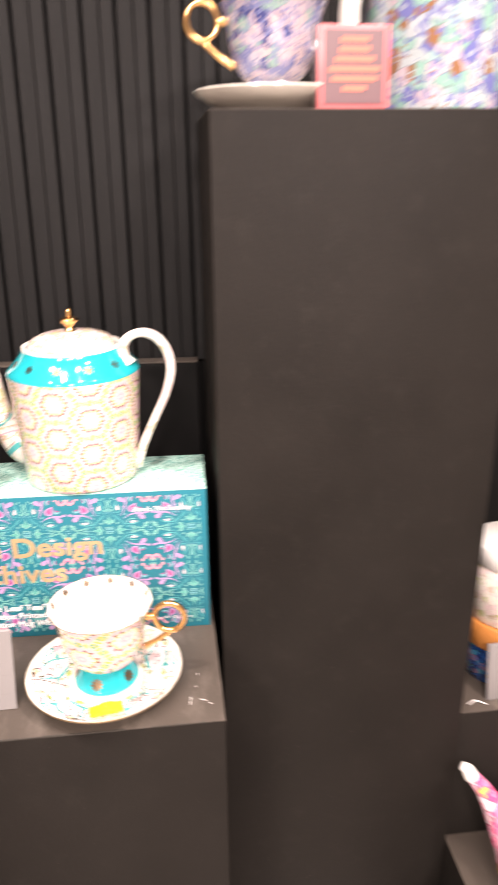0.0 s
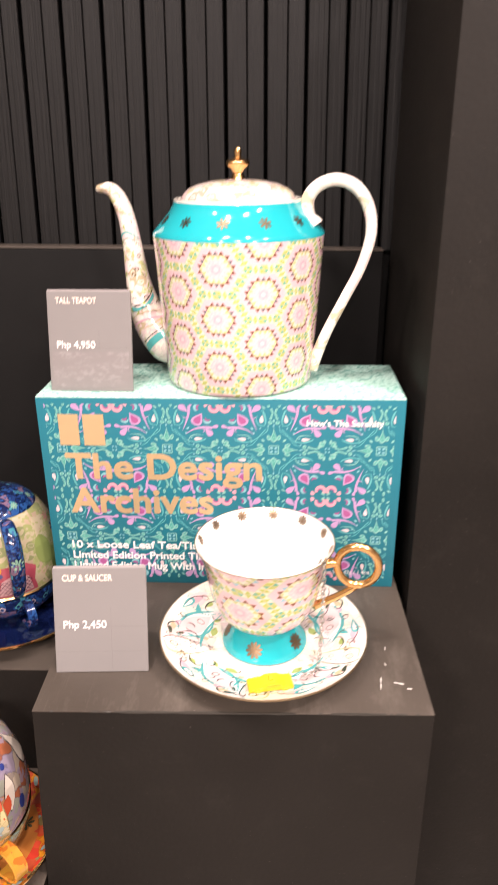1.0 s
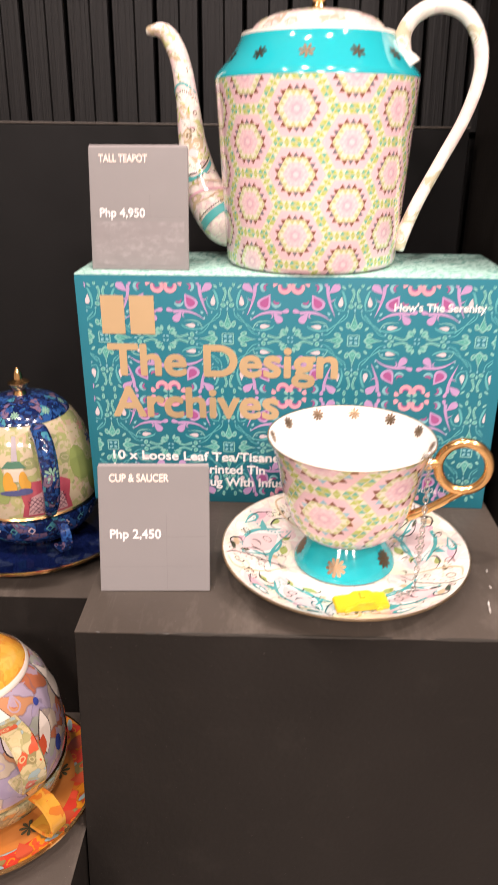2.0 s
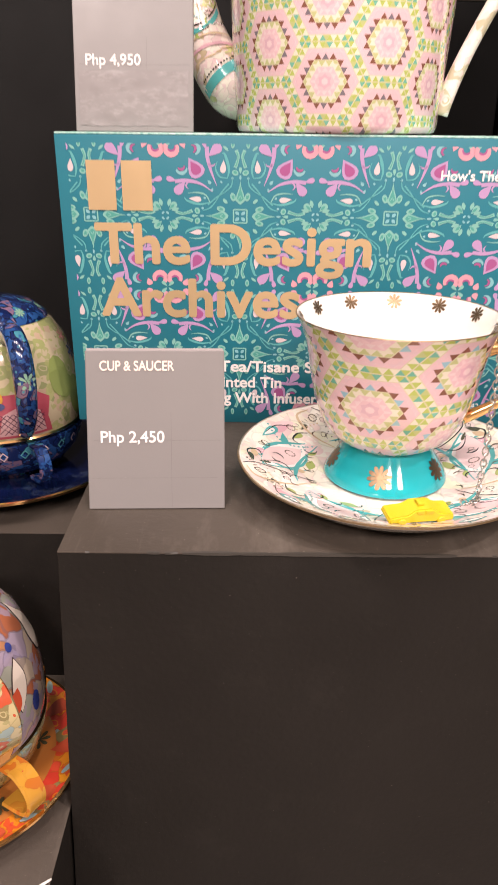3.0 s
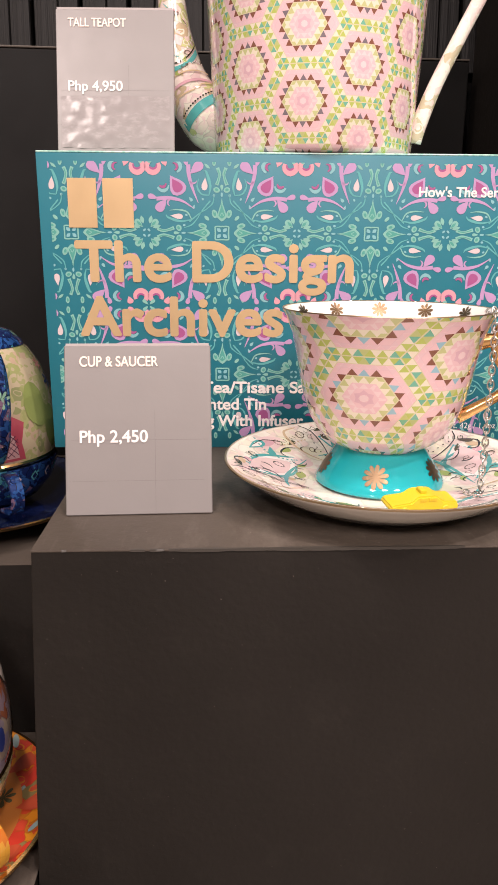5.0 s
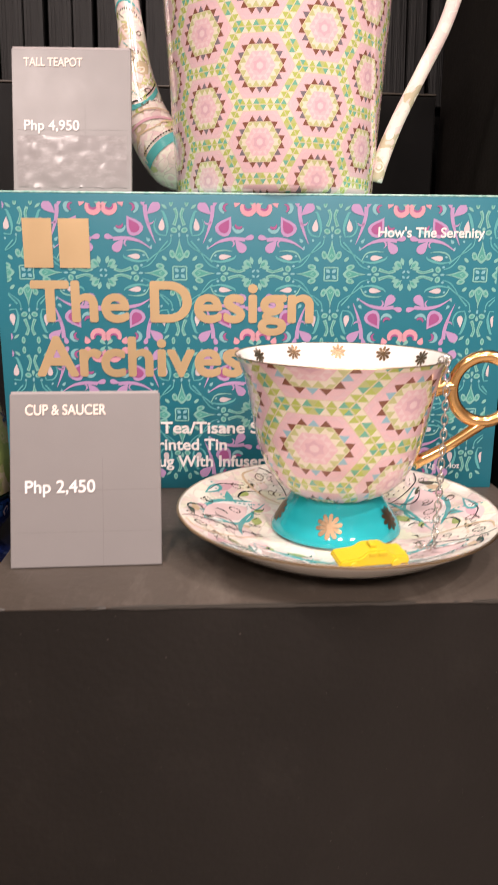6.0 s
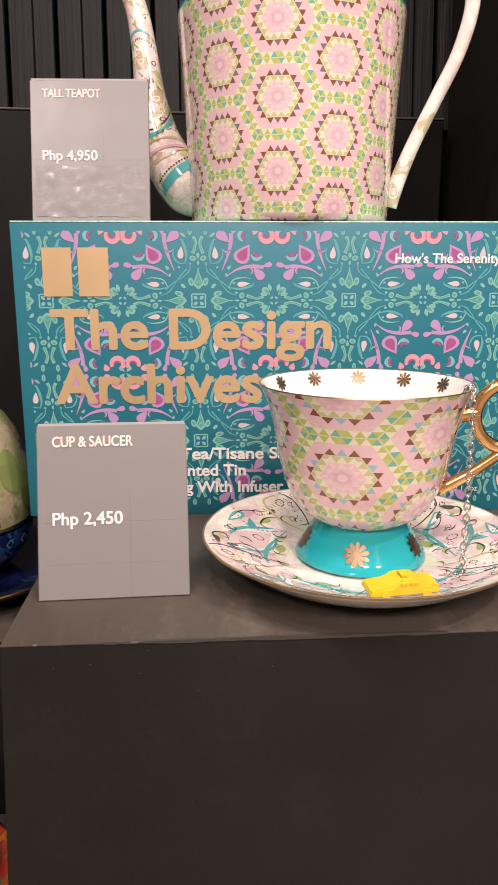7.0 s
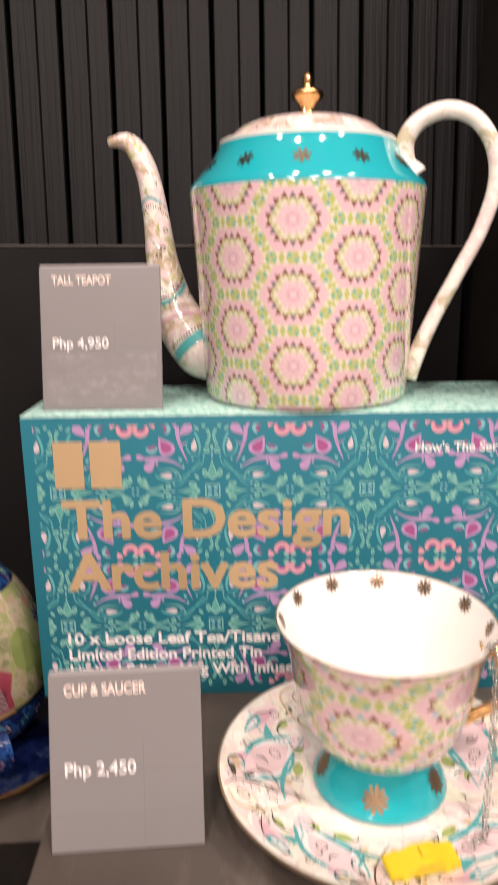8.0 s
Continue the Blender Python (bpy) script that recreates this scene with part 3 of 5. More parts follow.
def tile_shapes():
    """One quarter of the damask repeat, in units of the repeat; a flower at the origin, a pink rosette at (.5, .5)."""
    s = []
    add = lambda ink, layer, poly: s.append((ink, layer, poly))
    # square flower and its surrounding leaves
    add("mint", 0, ribbon([(0.0, 0.044), (0.03, 0.045), (0.044, 0.042), (0.045, 0.03), (0.044, 0.0)], 0.009, 0.009))
    add("blue", 0, leaf(0.02, 0.02, 45, 0.036, 0.024))
    for flip in (False, True):
        f = (lambda p: [(y, x) for x, y in p]) if flip else (lambda p: p)
        star = [(-0.012, 0.085), (0.0, 0.078), (0.012, 0.085), (0.034, 0.108), (0.022, 0.15), (0.007, 0.192), (0.0, 0.236), (-0.007, 0.192), (-0.022, 0.15), (-0.034, 0.108)]
        add("mint", 0, f(star))
        add("green", 1, f([(x * 0.66, 0.14 + (y - 0.14) * 0.7) for x, y in star]))
        add("mint", 2, f(ribbon([(-0.012, 0.115), (0.0, 0.135), (0.012, 0.115)], 0.005, 0.005)))
        add("mint", 0, f(oval(0.048, 0.128, 75, 0.058, 0.036)))
        add("green", 1, f(oval(0.048, 0.131, 75, 0.036, 0.018)))
        add("mint", 2, f(oval(0.05, 0.143, 75, 0.014, 0.01)))
        add("mint", 0, f(oval(0.034, 0.286, 20, 0.044, 0.036)))
        add("green", 1, f(oval(0.034, 0.288, 20, 0.024, 0.018)))
        add("mint", 0, f(drop(0.0, 0.3, 270, 0.042, 0.024)))
        add("blue", 0, f(oval(0.052, 0.25, 0, 0.016, 0.018)))
        add("blue", 0, f(oval(0.0, 0.255, 90, 0.03, 0.014)))
        add("mint", 0, f(ribbon([(0.034, 0.318), (0.022, 0.35), (0.014, 0.39), (0.028, 0.43)], 0.024, 0.022, 0.017)))
        add("green", 1, f(ribbon([(0.032, 0.326), (0.022, 0.352), (0.016, 0.386), (0.025, 0.418)], 0.008, 0.008, 0.005)))
        add("aqua", 0, f(ribbon([(0.075, 0.215), (0.13, 0.15), (0.16, 0.1)], 0.010, 0.006)))
    add("shell", 0, drop(0.112, 0.325, 95, 0.085, 0.045))
    add("aqua", 0, ribbon([(0.085, 0.25), (0.075, 0.31), (0.1, 0.4), (0.118, 0.41)], 0.006, 0.004, 0.02))
    add("aqua", 0, ribbon([(0.085, 0.25), (0.135, 0.26), (0.162, 0.31), (0.15, 0.36)], 0.006, 0.003, 0.012))
    add("shell", 0, drop(0.3, 0.112, 5, 0.085, 0.042))
    add("aqua", 0, ribbon([(0.2, 0.09), (0.27, 0.078), (0.35, 0.1), (0.37, 0.122)], 0.006, 0.004, 0.018))
    add("mint", 0, ribbon([(0.2, 0.09), (0.23, 0.14), (0.29, 0.155), (0.345, 0.15)], 0.006, 0.003, 0.011))
    add("blue", 0, drop(0.205, 0.225, 50, 0.035, 0.024))
    add("blue", 0, drop(0.185, 0.175, 110, 0.03, 0.02))
    add("mint", 0, oval(0.1, 0.1, 45, 0.04, 0.022))
    add("blue", 0, oval(0.125, 0.225, 60, 0.018, 0.014))
    add("blue", 0, oval(0.235, 0.12, 30, 0.018, 0.014))
    add("mint", 0, oval(0.14, 0.465, 90, 0.03, 0.02))
    add("mint", 0, oval(0.05, 0.465, 90, 0.05, 0.026))
    add("green", 1, oval(0.05, 0.465, 90, 0.026, 0.012))
    add("mint", 0, leaf(0.095, 0.44, 40, 0.05, 0.018))
    add("aqua", 0, ribbon([(0.16, 0.1), (0.2, 0.055), (0.25, 0.035)], 0.006, 0.004, 0.009))
    add("aqua", 0, ribbon([(0.1, 0.16), (0.06, 0.2), (0.05, 0.26)], 0.006, 0.004, 0.009))
    # lilac sprays
    add("lilac", 0, ribbon([(0.155, 0.2), (0.19, 0.29), (0.214, 0.38), (0.218, 0.45)], 0.003, 0.028, 0.022))
    add("lilac", 1, drop(0.168, 0.425, 318, 0.11, 0.074))
    add("lilac", 1, drop(0.232, 0.462, 255, 0.06, 0.036))
    add("lilac", 0, arc(0.186, 0.35, 0.022, 340, 190, 0.01, 0.003, 0.012))
    add("lilac", 0, ribbon([(0.182, 0.162), (0.26, 0.212), (0.35, 0.232), (0.43, 0.226)], 0.003, 0.026, 0.022))
    add("lilac", 1, drop(0.395, 0.186, 128, 0.105, 0.072))
    add("lilac", 1, drop(0.452, 0.238, 195, 0.07, 0.042))
    add("lilac", 0, arc(0.335, 0.2, 0.022, 70, -70, 0.01, 0.003, 0.012))
    # magenta drop and its pale companions
    add("lilac", 0, drop(0.3, 0.318, 58, 0.145, 0.125))
    add("magenta", 1, drop(0.299, 0.316, 58, 0.1, 0.078))
    add("blue", 0, arc(0.385, 0.315, 0.036, 180, 340, 0.006, 0.012, 0.026))
    add("magenta", 1, arc(0.388, 0.325, 0.022, 170, 330, 0.006, 0.01, 0.02))
    add("blue", 0, arc(0.305, 0.435, 0.036, 80, 250, 0.006, 0.012, 0.026))
    add("magenta", 1, arc(0.315, 0.435, 0.024, 80, 250, 0.004, 0.008, 0.018))
    # pink rosette
    add("pink", 0, arc(0.448, 0.438, 0.04, 150, 400, 0.022, 0.03, 0.04))
    add("magenta", 1, arc(0.448, 0.445, 0.024, 160, 330, 0.008, 0.012, 0.014))
    add("pink", 0, drop(0.372, 0.462, 250, 0.055, 0.05))
    add("mint", 1, drop(0.478, 0.478, 45, 0.05, 0.03))
    # leafy cross
    add("mint", 0, drop(0.45, 0.062, 315, 0.07, 0.05))
    add("mint", 0, leaf(0.432, 0.042, 165, 0.055, 0.026))
    add("mint", 0, leaf(0.472, 0.088, 105, 0.055, 0.026))
    add("green", 1, leaf(0.452, 0.062, 135, 0.045, 0.018))
    add("blue", 1, oval(0.485, 0.018, 45, 0.024, 0.014))
    return s


def carton_print():
    x0, z0, x1, z1 = 0.007, 0.006, BW - 0.008, BH - 0.006
    ox, oz = -0.010 + 0.0295, 0.992 - TOP
    by_ink = {}
    for i in range(-1, 4):
        for j in range(-2, 2):
            cx, cz = ox + i * PX, oz + j * PZ
            for ink, layer, poly in tile_shapes():
                # shapes astride an axis are their own mirror image
                on_x, on_y = abs(sum(x for x, _ in poly)) < 1e-3, abs(sum(y for _, y in poly)) < 1e-3
                for sx in (1,) if on_x else (1, -1):
                    for sz in (1,) if on_y else (1, -1):
                        q = [(cx + sx * x * PX, cz + sz * y * PZ) for x, y in poly]
                        q = clipped(q if sx * sz > 0 else q[::-1], x0, z0, x1, z1)
                        if len(q) > 2:
                            by_ink.setdefault((ink, layer), []).append(q)
    ink_layers("printed_pattern", by_ink, lambda ink, layer: (lambda x, z: (x, -(0.00012 + 0.00006 * layer + 0.000012 * (sum(map(ord, ink)) % 4)), z)), carton)


carton_print()


def carton_text(text, x, z, size, material, bold, width):
    return lettering("lettering", text, size, pose(x + 0.0295, -0.0003, z - TOP, 90, 0, 0), material, carton, bold, width)


# the maker's mark, as two plain gold shapes
part("maker_mark", printed([[(0.0185, 0.1448), (0.0185, 0.1745), (0.0365, 0.1745), (0.0365, 0.1448)], [(0.0405, 0.1448), (0.0405, 0.1745), (0.0595, 0.1745), (0.0595, 0.1448)]], lambda x, z: (x, -0.0005, z)), LETTER_GOLD, carton, "plain gold mark")
carton_text("The Design", -0.0075, 0.9622, 0.0350, LETTER_GOLD, 0.00105, 0.1775)
carton_text("Archives", -0.0065, 0.9273, 0.0350, LETTER_GOLD, 0.00105, 0.1315)
carton_text("10 x Loose Leaf Tea/Tisane Sachets", -0.0105, 0.8885, 0.0108, INK["white"], 0.0003, 0.179)
carton_text("Limited Edition Printed Tin", -0.0105, 0.8770, 0.0108, INK["white"], 0.0003, 0.1255)
carton_text("Limited Edition Mug With Infuser", -0.0105, 0.8655, 0.0108, INK["white"], 0.0003, 0.151)
carton_text("How's The Serenity", 0.2105, 1.0150, 0.0084, INK["white"], 0.0002, 0.0672)
carton_text("Net Wt. 42g / 1.4oz", 0.2285, 0.8640, 0.0058, INK["white"], 0.0, 0.045)


# ---- price cards ----
FOLD = plain("fold_line", (0.15, 0.138, 0.138), 0.5)


def price_card(at, lean, w, h, head, price, label):
    ob = thing("price_card", label, "price card", "price cards of the display", at=at)
    front = part("front_panel", block((0, -0.0016, 0), (w, 0.0012, h), 0.0004, 1), GREY_CARD, ob)
    front.matrix_basis = pose(0, 0, 0, -lean, 0, 0)
    edge = part("card_edge", block((0.0008, -0.0012, h), (w - 0.0008, 0.0010, h + 0.0012)), WHITE_EDGE, front, "pale cut edge of the card")
    for lo, hi in (((0.61 * w, 0.001), (0.612 * w, 0.62 * h)), ((0.003, 0.44 * h), (w - 0.002, 0.442 * h)), ((0.002, 0.2 * h), (w - 0.004, 0.2015 * h))):
        part("crease", block((lo[0], -0.00164, lo[1]), (hi[0], -0.0015, hi[1])), FOLD, front)
    foot_y, top = math.sin(radians(lean)) * h, math.cos(radians(lean)) * h
    bm = block((0.012, -0.0005, 0), (w - 0.012, 0.0005, h * 0.93))
    leg = part("back_leg", bm, GREY_CARD, ob)
    leg.matrix_basis = pose(0, foot_y + 0.022, 0, math.degrees(math.atan2(0.024, top * 0.93)), 0, 0)
    lettering("heading", head, 0.0074, pose(0.0078, -0.0019, h - 0.0106, 90, 0, 0), INK["cream"], front, 0.00013, 0.0033 * len(head))
    lettering("price", price, 0.0088, pose(0.0075, -0.0019, h - 0.0495, 90, 0, 0), INK["white"], front, 0.00015, 0.0342)
    return ob


price_card(pose(0.0052, 0.0438, TOP, 0, 0, 2.0), 15.5, 0.0745, 0.0867, "CUP & SAUCER", "Php 2,450", "grey sleeved price card leaning back beside the cup and saucer")
tall_card = price_card(pose(-0.0188, 0.193, TOP + BH, 0, 0, -2.0), 10.0, 0.0745, 0.0880, "TALL TEAPOT", "Php 4,950", "grey sleeved price card standing on the carton beside the teapot")


def crumpled_tape(card, w, seed):
    """A strip of clear tape, creased and shiny, its glare partly painted on, over the foot of a card."""
    rnd = random.Random(seed)
    bm = bmesh.new()
    nx, nz = 26, 12
    rows = [[bm.verts.new((0.003 + (w - 0.006) * i / nx, -0.00175 - 0.0004 * rnd.random() ** 3, 0.003 + 0.032 * k / nz + 0.0006 * rnd.random())) for i in range(nx + 1)] for k in range(nz + 1)]
    for r0, r1 in zip(rows, rows[1:]):
        for i in range(nx):
            bm.faces.new((r0[i], r0[i + 1], r1[i + 1], r1[i]))
    tape = Stuff("glare_tape", (0.215, 0.195, 0.2), 0.4, coat=0.18)
    tape.b.inputs["Coat Roughness"].default_value = 0.12
    # pale streaks in the base colour stand in for glare off the creases
    glare = tape.noise(0.006, 6, (0.45, 1, 1), rough=0.75)
    tape.colour(tape.ramp(glare, [(0.5, (0.205, 0.19, 0.19)), (0.75, (0.31, 0.295, 0.295))]))
    part("tape", smooth(bm, 80), tape.m, next(c for c in card.children if c.name.startswith("front_panel")), "creased clear tape with painted-in glare")


crumpled_tape(tall_card, 0.0745, 5)


# ---- the tall teapot ----
PC = (0.150, 0.2355)
B0 = TOP + BH + 0.0002
teapot = thing("teapot", "tall china teapot with pink hexagon print and aqua shoulder", "teapot")
BODY = [(0.0, B0), (0.062, B0), (0.0665, B0 + 0.0015), (0.068, B0 + 0.005), (0.0705, 1.09), (0.0735, 1.14), (0.0752, 1.166), (0.0757, 1.1715), (0.0757, 1.1725)]
SHOULDER = [(0.0758, 1.1725), (0.0755, 1.1745), (0.073, 1.1775), (0.067, 1.184), (0.061, 1.191), (0.0575, 1.1965), (0.0562, 1.2), (0.0558, 1.2015), (0.0520, 1.2015), (0.0510, 1.1990), (0.0500, 1.1988)]
part("body", turned(BODY, PC), POT_PRINT, teapot, "pink and lime hexagon printed body")
shoulder = part("shoulder", turned(SHOULDER, PC), AQUA, teapot, "glossy aqua shoulder")
for k in range(12):
    part("gilt_star", printed(daisy(0.0105, 7), on_turned(SHOULDER[2:7], PC, 1.1862, -9 + 30 * k)), DARK_GILT, shoulder)
part("gilt_band", turned([(0.0562, 1.2), (0.0560, 1.2022), (0.0522, 1.2022), (0.0516, 1.2005)], PC), CREAM_CHINA, teapot, "cream rim with a fine gilt line")
lid = part("lid", turned([(0.0500, 1.1990), (0.0497, 1.2025), (0.0475, 1.2062), (0.0432, 1.2100), (0.034, 1.2138), (0.022, 1.2162), (0.006, 1.2174), (0.0, 1.2175)], PC), floral_china("lid_print", (0.84, 0.74, 0.68), [(0.7, 0.52, 0.5), (0.78, 0.7, 0.6), (0.55, 0.52, 0.3), (0.7, 0.5, 0.5), (0.8, 0.72, 0.62), (0.5, 0.36, 0.28)], 0.0085, 0.12, 0.35), teapot, "domed cream printed lid")
part("finial", turned([(0.0065, 1.2165), (0.0062, 1.2185), (0.0042, 1.2225), (0.006, 1.2255), (0.0098, 1.2285), (0.0104, 1.2305), (0.0098, 1.232), (0.0055, 1.2335), (0.0032, 1.2345), (0.0028, 1.237), (0.0034, 1.239), (0.0028, 1.2415), (0.0012, 1.2432), (0.0, 1.2436)], PC, 32), GOLD, lid, "gilt turned finial")
SPRAY_PRINT = floral_china("spray_print", (0.8, 0.76, 0.66), [(0.76, 0.58, 0.58), (0.8, 0.76, 0.66), (0.52, 0.54, 0.24), (0.8, 0.7, 0.64), (0.78, 0.72, 0.6), (0.74, 0.62, 0.58), (0.5, 0.4, 0.26)], 0.008, 0.12, 0.3)
PALE_SPRAY = floral_china("pale_spray_print", (0.84, 0.8, 0.72), [(0.8, 0.66, 0.62), (0.84, 0.8, 0.72), (0.84, 0.8, 0.72), (0.55, 0.5, 0.35), (0.84, 0.8, 0.72), (0.84, 0.8, 0.72)], 0.012, 0.12, 0.0)
# spout and handle lie in one upright plane through the axis, turned a little
def in_plane(d, z, turn):
    return (PC[0] + d * math.cos(radians(turn)), PC[1] + d * math.sin(radians(turn)), z)


TURN = -15
sp = lambda d, z: in_plane(-d, z, TURN)
part("spout", rod([sp(0.062, 1.068), sp(0.074, 1.071), sp(0.0865, 1.086), sp(0.0945, 1.104), sp(0.100, 1.13), sp(0.103, 1.158), sp(0.1075, 1.185), sp(0.1145, 1.2015), sp(0.1225, 1.2085), sp(0.1345, 1.2085)],
    [0.0205, 0.0200, 0.0178, 0.0148, 0.0112, 0.0090, 0.0078, 0.0072, 0.0058, 0.0030], 18), SPRAY_PRINT, teapot, "cream spout with paisley print")
def spout_marks():
    spout = next(c for c in teapot.children if c.name.startswith("spout"))
    line = [(0.074, 1.071, 0.0200), (0.0865, 1.086, 0.0178), (0.0945, 1.104, 0.0148), (0.100, 1.13, 0.0112), (0.103, 1.158, 0.0090), (0.1075, 1.185, 0.0078)]
    side = Vector((math.sin(radians(TURN)), -math.cos(radians(TURN)), 0))
    def lay(u, v):
        """u along the spout from 0 to 5, v round it in degrees from the near side."""
        u = min(max(u, 0.0), 4.999)
        (d0, z0, r0), (d1, z1, r1) = line[int(u)], line[int(u) + 1]
        f = u - int(u)
        p = Vector(sp(d0 + (d1 - d0) * f, z0 + (z1 - z0) * f))
        along = (Vector(sp(d1, z1)) - Vector(sp(d0, z0))).normalized()
        out = along.cross(side)
        r = (r0 + (r1 - r0) * f) * 1.01 + 0.0001
        return tuple(p + (side * math.cos(radians(v)) + out * math.sin(radians(v))) * r)
    wave = [k / 24 for k in range(25)]
    strip = lambda u0, bend, w, v0, v1: [(u0 + bend * math.sin(3.14 * t) - w / 2, v0 + (v1 - v0) * t) for t in wave] + [(u0 + bend * math.sin(3.14 * t) + w / 2, v0 + (v1 - v0) * t) for t in reversed(wave)]
    for ink, u0, bend, w, v0, v1 in (("teal", 0.22, 0.1, 0.34, -50, 60), ("sand", 0.75, 0.3, 0.05, -80, 80), ("rose", 1.1, 0.3, 0.1, -80, 80), ("sand", 1.45, 0.3, 0.05, -80, 80), ("teal", 2.35, -0.4, 0.14, -75, 75), ("black", 2.5, -0.4, 0.04, -75, 75), ("teal", 4.2, 0.3, 0.06, -80, 80)):
        quads = strip(u0, bend, w, v0, v1)
        n = len(quads)
        part("printed_band", printed([[quads[i], quads[i + 1], quads[n - 2 - i], quads[n - 1 - i]] for i in range(24)], lay), INK[ink], spout)
    for u0, bend, v0, v1, count, ink in ((1.85, 0.3, -75, 75, 22, "white"), (2.7, -0.4, -75, 75, 20, "white"), (4.0, 0.3, -75, 75, 16, "black"), (0.5, 0.1, -55, 60, 18, "black")):
        beads = []
        for k in range(count):
            t = k / (count - 1)
            u, v = u0 + bend * math.sin(3.14 * t), v0 + (v1 - v0) * t
            beads.append([(u + 0.035 * math.cos(a * 1.047), v + 2.4 * math.sin(a * 1.047)) for a in range(6)])
        part("bead_row", printed(beads, lay), INK[ink], spout)
    rnd = random.Random(11)
    for k in range(46):
        u, v = 1.7 + 3.2 * rnd.random(), rnd.uniform(-85, 85)
        kind = k % 4
        if kind == 0:
            marks = [[(u + 0.05 * math.cos(a) + 0.018 * math.cos(b), v + 9 * math.sin(a) + 3 * math.sin(b)) for b in (0, 1.57, 3.14, 4.71)] for a in (0.63 * j for j in range(10))]
        elif kind == 1:
            marks = [[(u + 0.13 * c, v + w + 10 * c * c) for c, w in ((-1, 0), (-0.5, 3), (0, 5), (0.5, 3), (1, 0), (0.5, -3), (0, -5), (-0.5, -3))]]
        else:
            marks = [[(u + 0.09 * c, v + w - 14 * c) for c, w in ((-1, 0), (-0.3, 2.2), (0.4, 2.2), (1, 0), (0.4, -2.2), (-0.3, -2.2))]]
        part("printed_mark", printed(marks, lay), INK[("brown", "leaf", "olive", "teal" if k % 8 == 3 else "rose")[kind]], spout)


spout_marks()
hd = lambda d, z: in_plane(d, z, TURN)
part("handle", rod([hd(0.067, 1.179), hd(0.0615, 1.188), hd(0.0618, 1.202), hd(0.071, 1.2130), hd(0.0868, 1.2172), hd(0.1028, 1.211), hd(0.1135, 1.195), hd(0.1162, 1.174), hd(0.1092, 1.147), hd(0.0964, 1.120), hd(0.0825, 1.091), hd(0.0735, 1.068), hd(0.0695, 1.053)],
    [0.0095, 0.0068, 0.0058, 0.0054, 0.0052, 0.005, 0.005, 0.0048, 0.0046, 0.0046, 0.0048, 0.0054, 0.005], 14), PALE_SPRAY, teapot, "slender cream loop handle")


# ---- cup and saucer ----
CC = (0.1735, 0.0805)
SC = (0.1725, 0.0750)
SR = 0.0862
saucer = thing("saucer", "cream saucer with pink and teal paisley print under the cup", "saucer")
SAUCER_IN = [(0.0, 0.8555), (0.034, 0.8555), (0.042, 0.8562), (0.055, 0.8592), (0.068, 0.8640), (0.078, 0.8682), (0.0845, 0.8709)]
part("dish", turned([(0.0, TOP + 0.0005), (0.038, TOP + 0.0003), (0.041, TOP + 0.0005), (0.045, 0.8508), (0.055, 0.8522), (0.070, 0.8598), (0.083, 0.8686), (0.0856, 0.8704), (SR, 0.8711), (0.0858, 0.8719), (0.0845, 0.8709), *reversed(SAUCER_IN[:-1])], SC, 96), CREAM_CHINA, saucer)
part("well", turned([(r, z + 0.0001) for r, z in SAUCER_IN], SC, 96), floral_china("saucer_ground", (0.82, 0.78, 0.68), [(0.8, 0.64, 0.6), (0.84, 0.8, 0.72), (0.82, 0.74, 0.62), (0.8, 0.78, 0.6), (0.84, 0.8, 0.72), (0.78, 0.66, 0.62)], 0.014, 0.1, 0.25), saucer, "pale printed well")
part("gilt_rim", turned([(SR - 0.0009, 0.8720), (SR + 0.0002, 0.8717), (SR + 0.0003, 0.8710)], SC, 96), PALE_GILT, saucer, "thin gilt line round the rim")


def saucer_lay(lift):
    def lay(x, y):
        r = min(math.hypot(x, y), 0.0844)
        z = next(z0 + (z1 - z0) * (r - r0) / (r1 - r0) for (r0, z0), (r1, z1) in zip(SAUCER_IN, SAUCER_IN[1:]) if r <= r1 + 1e-9)
        return (SC[0] + x, SC[1] + y, z + lift)
    return lay


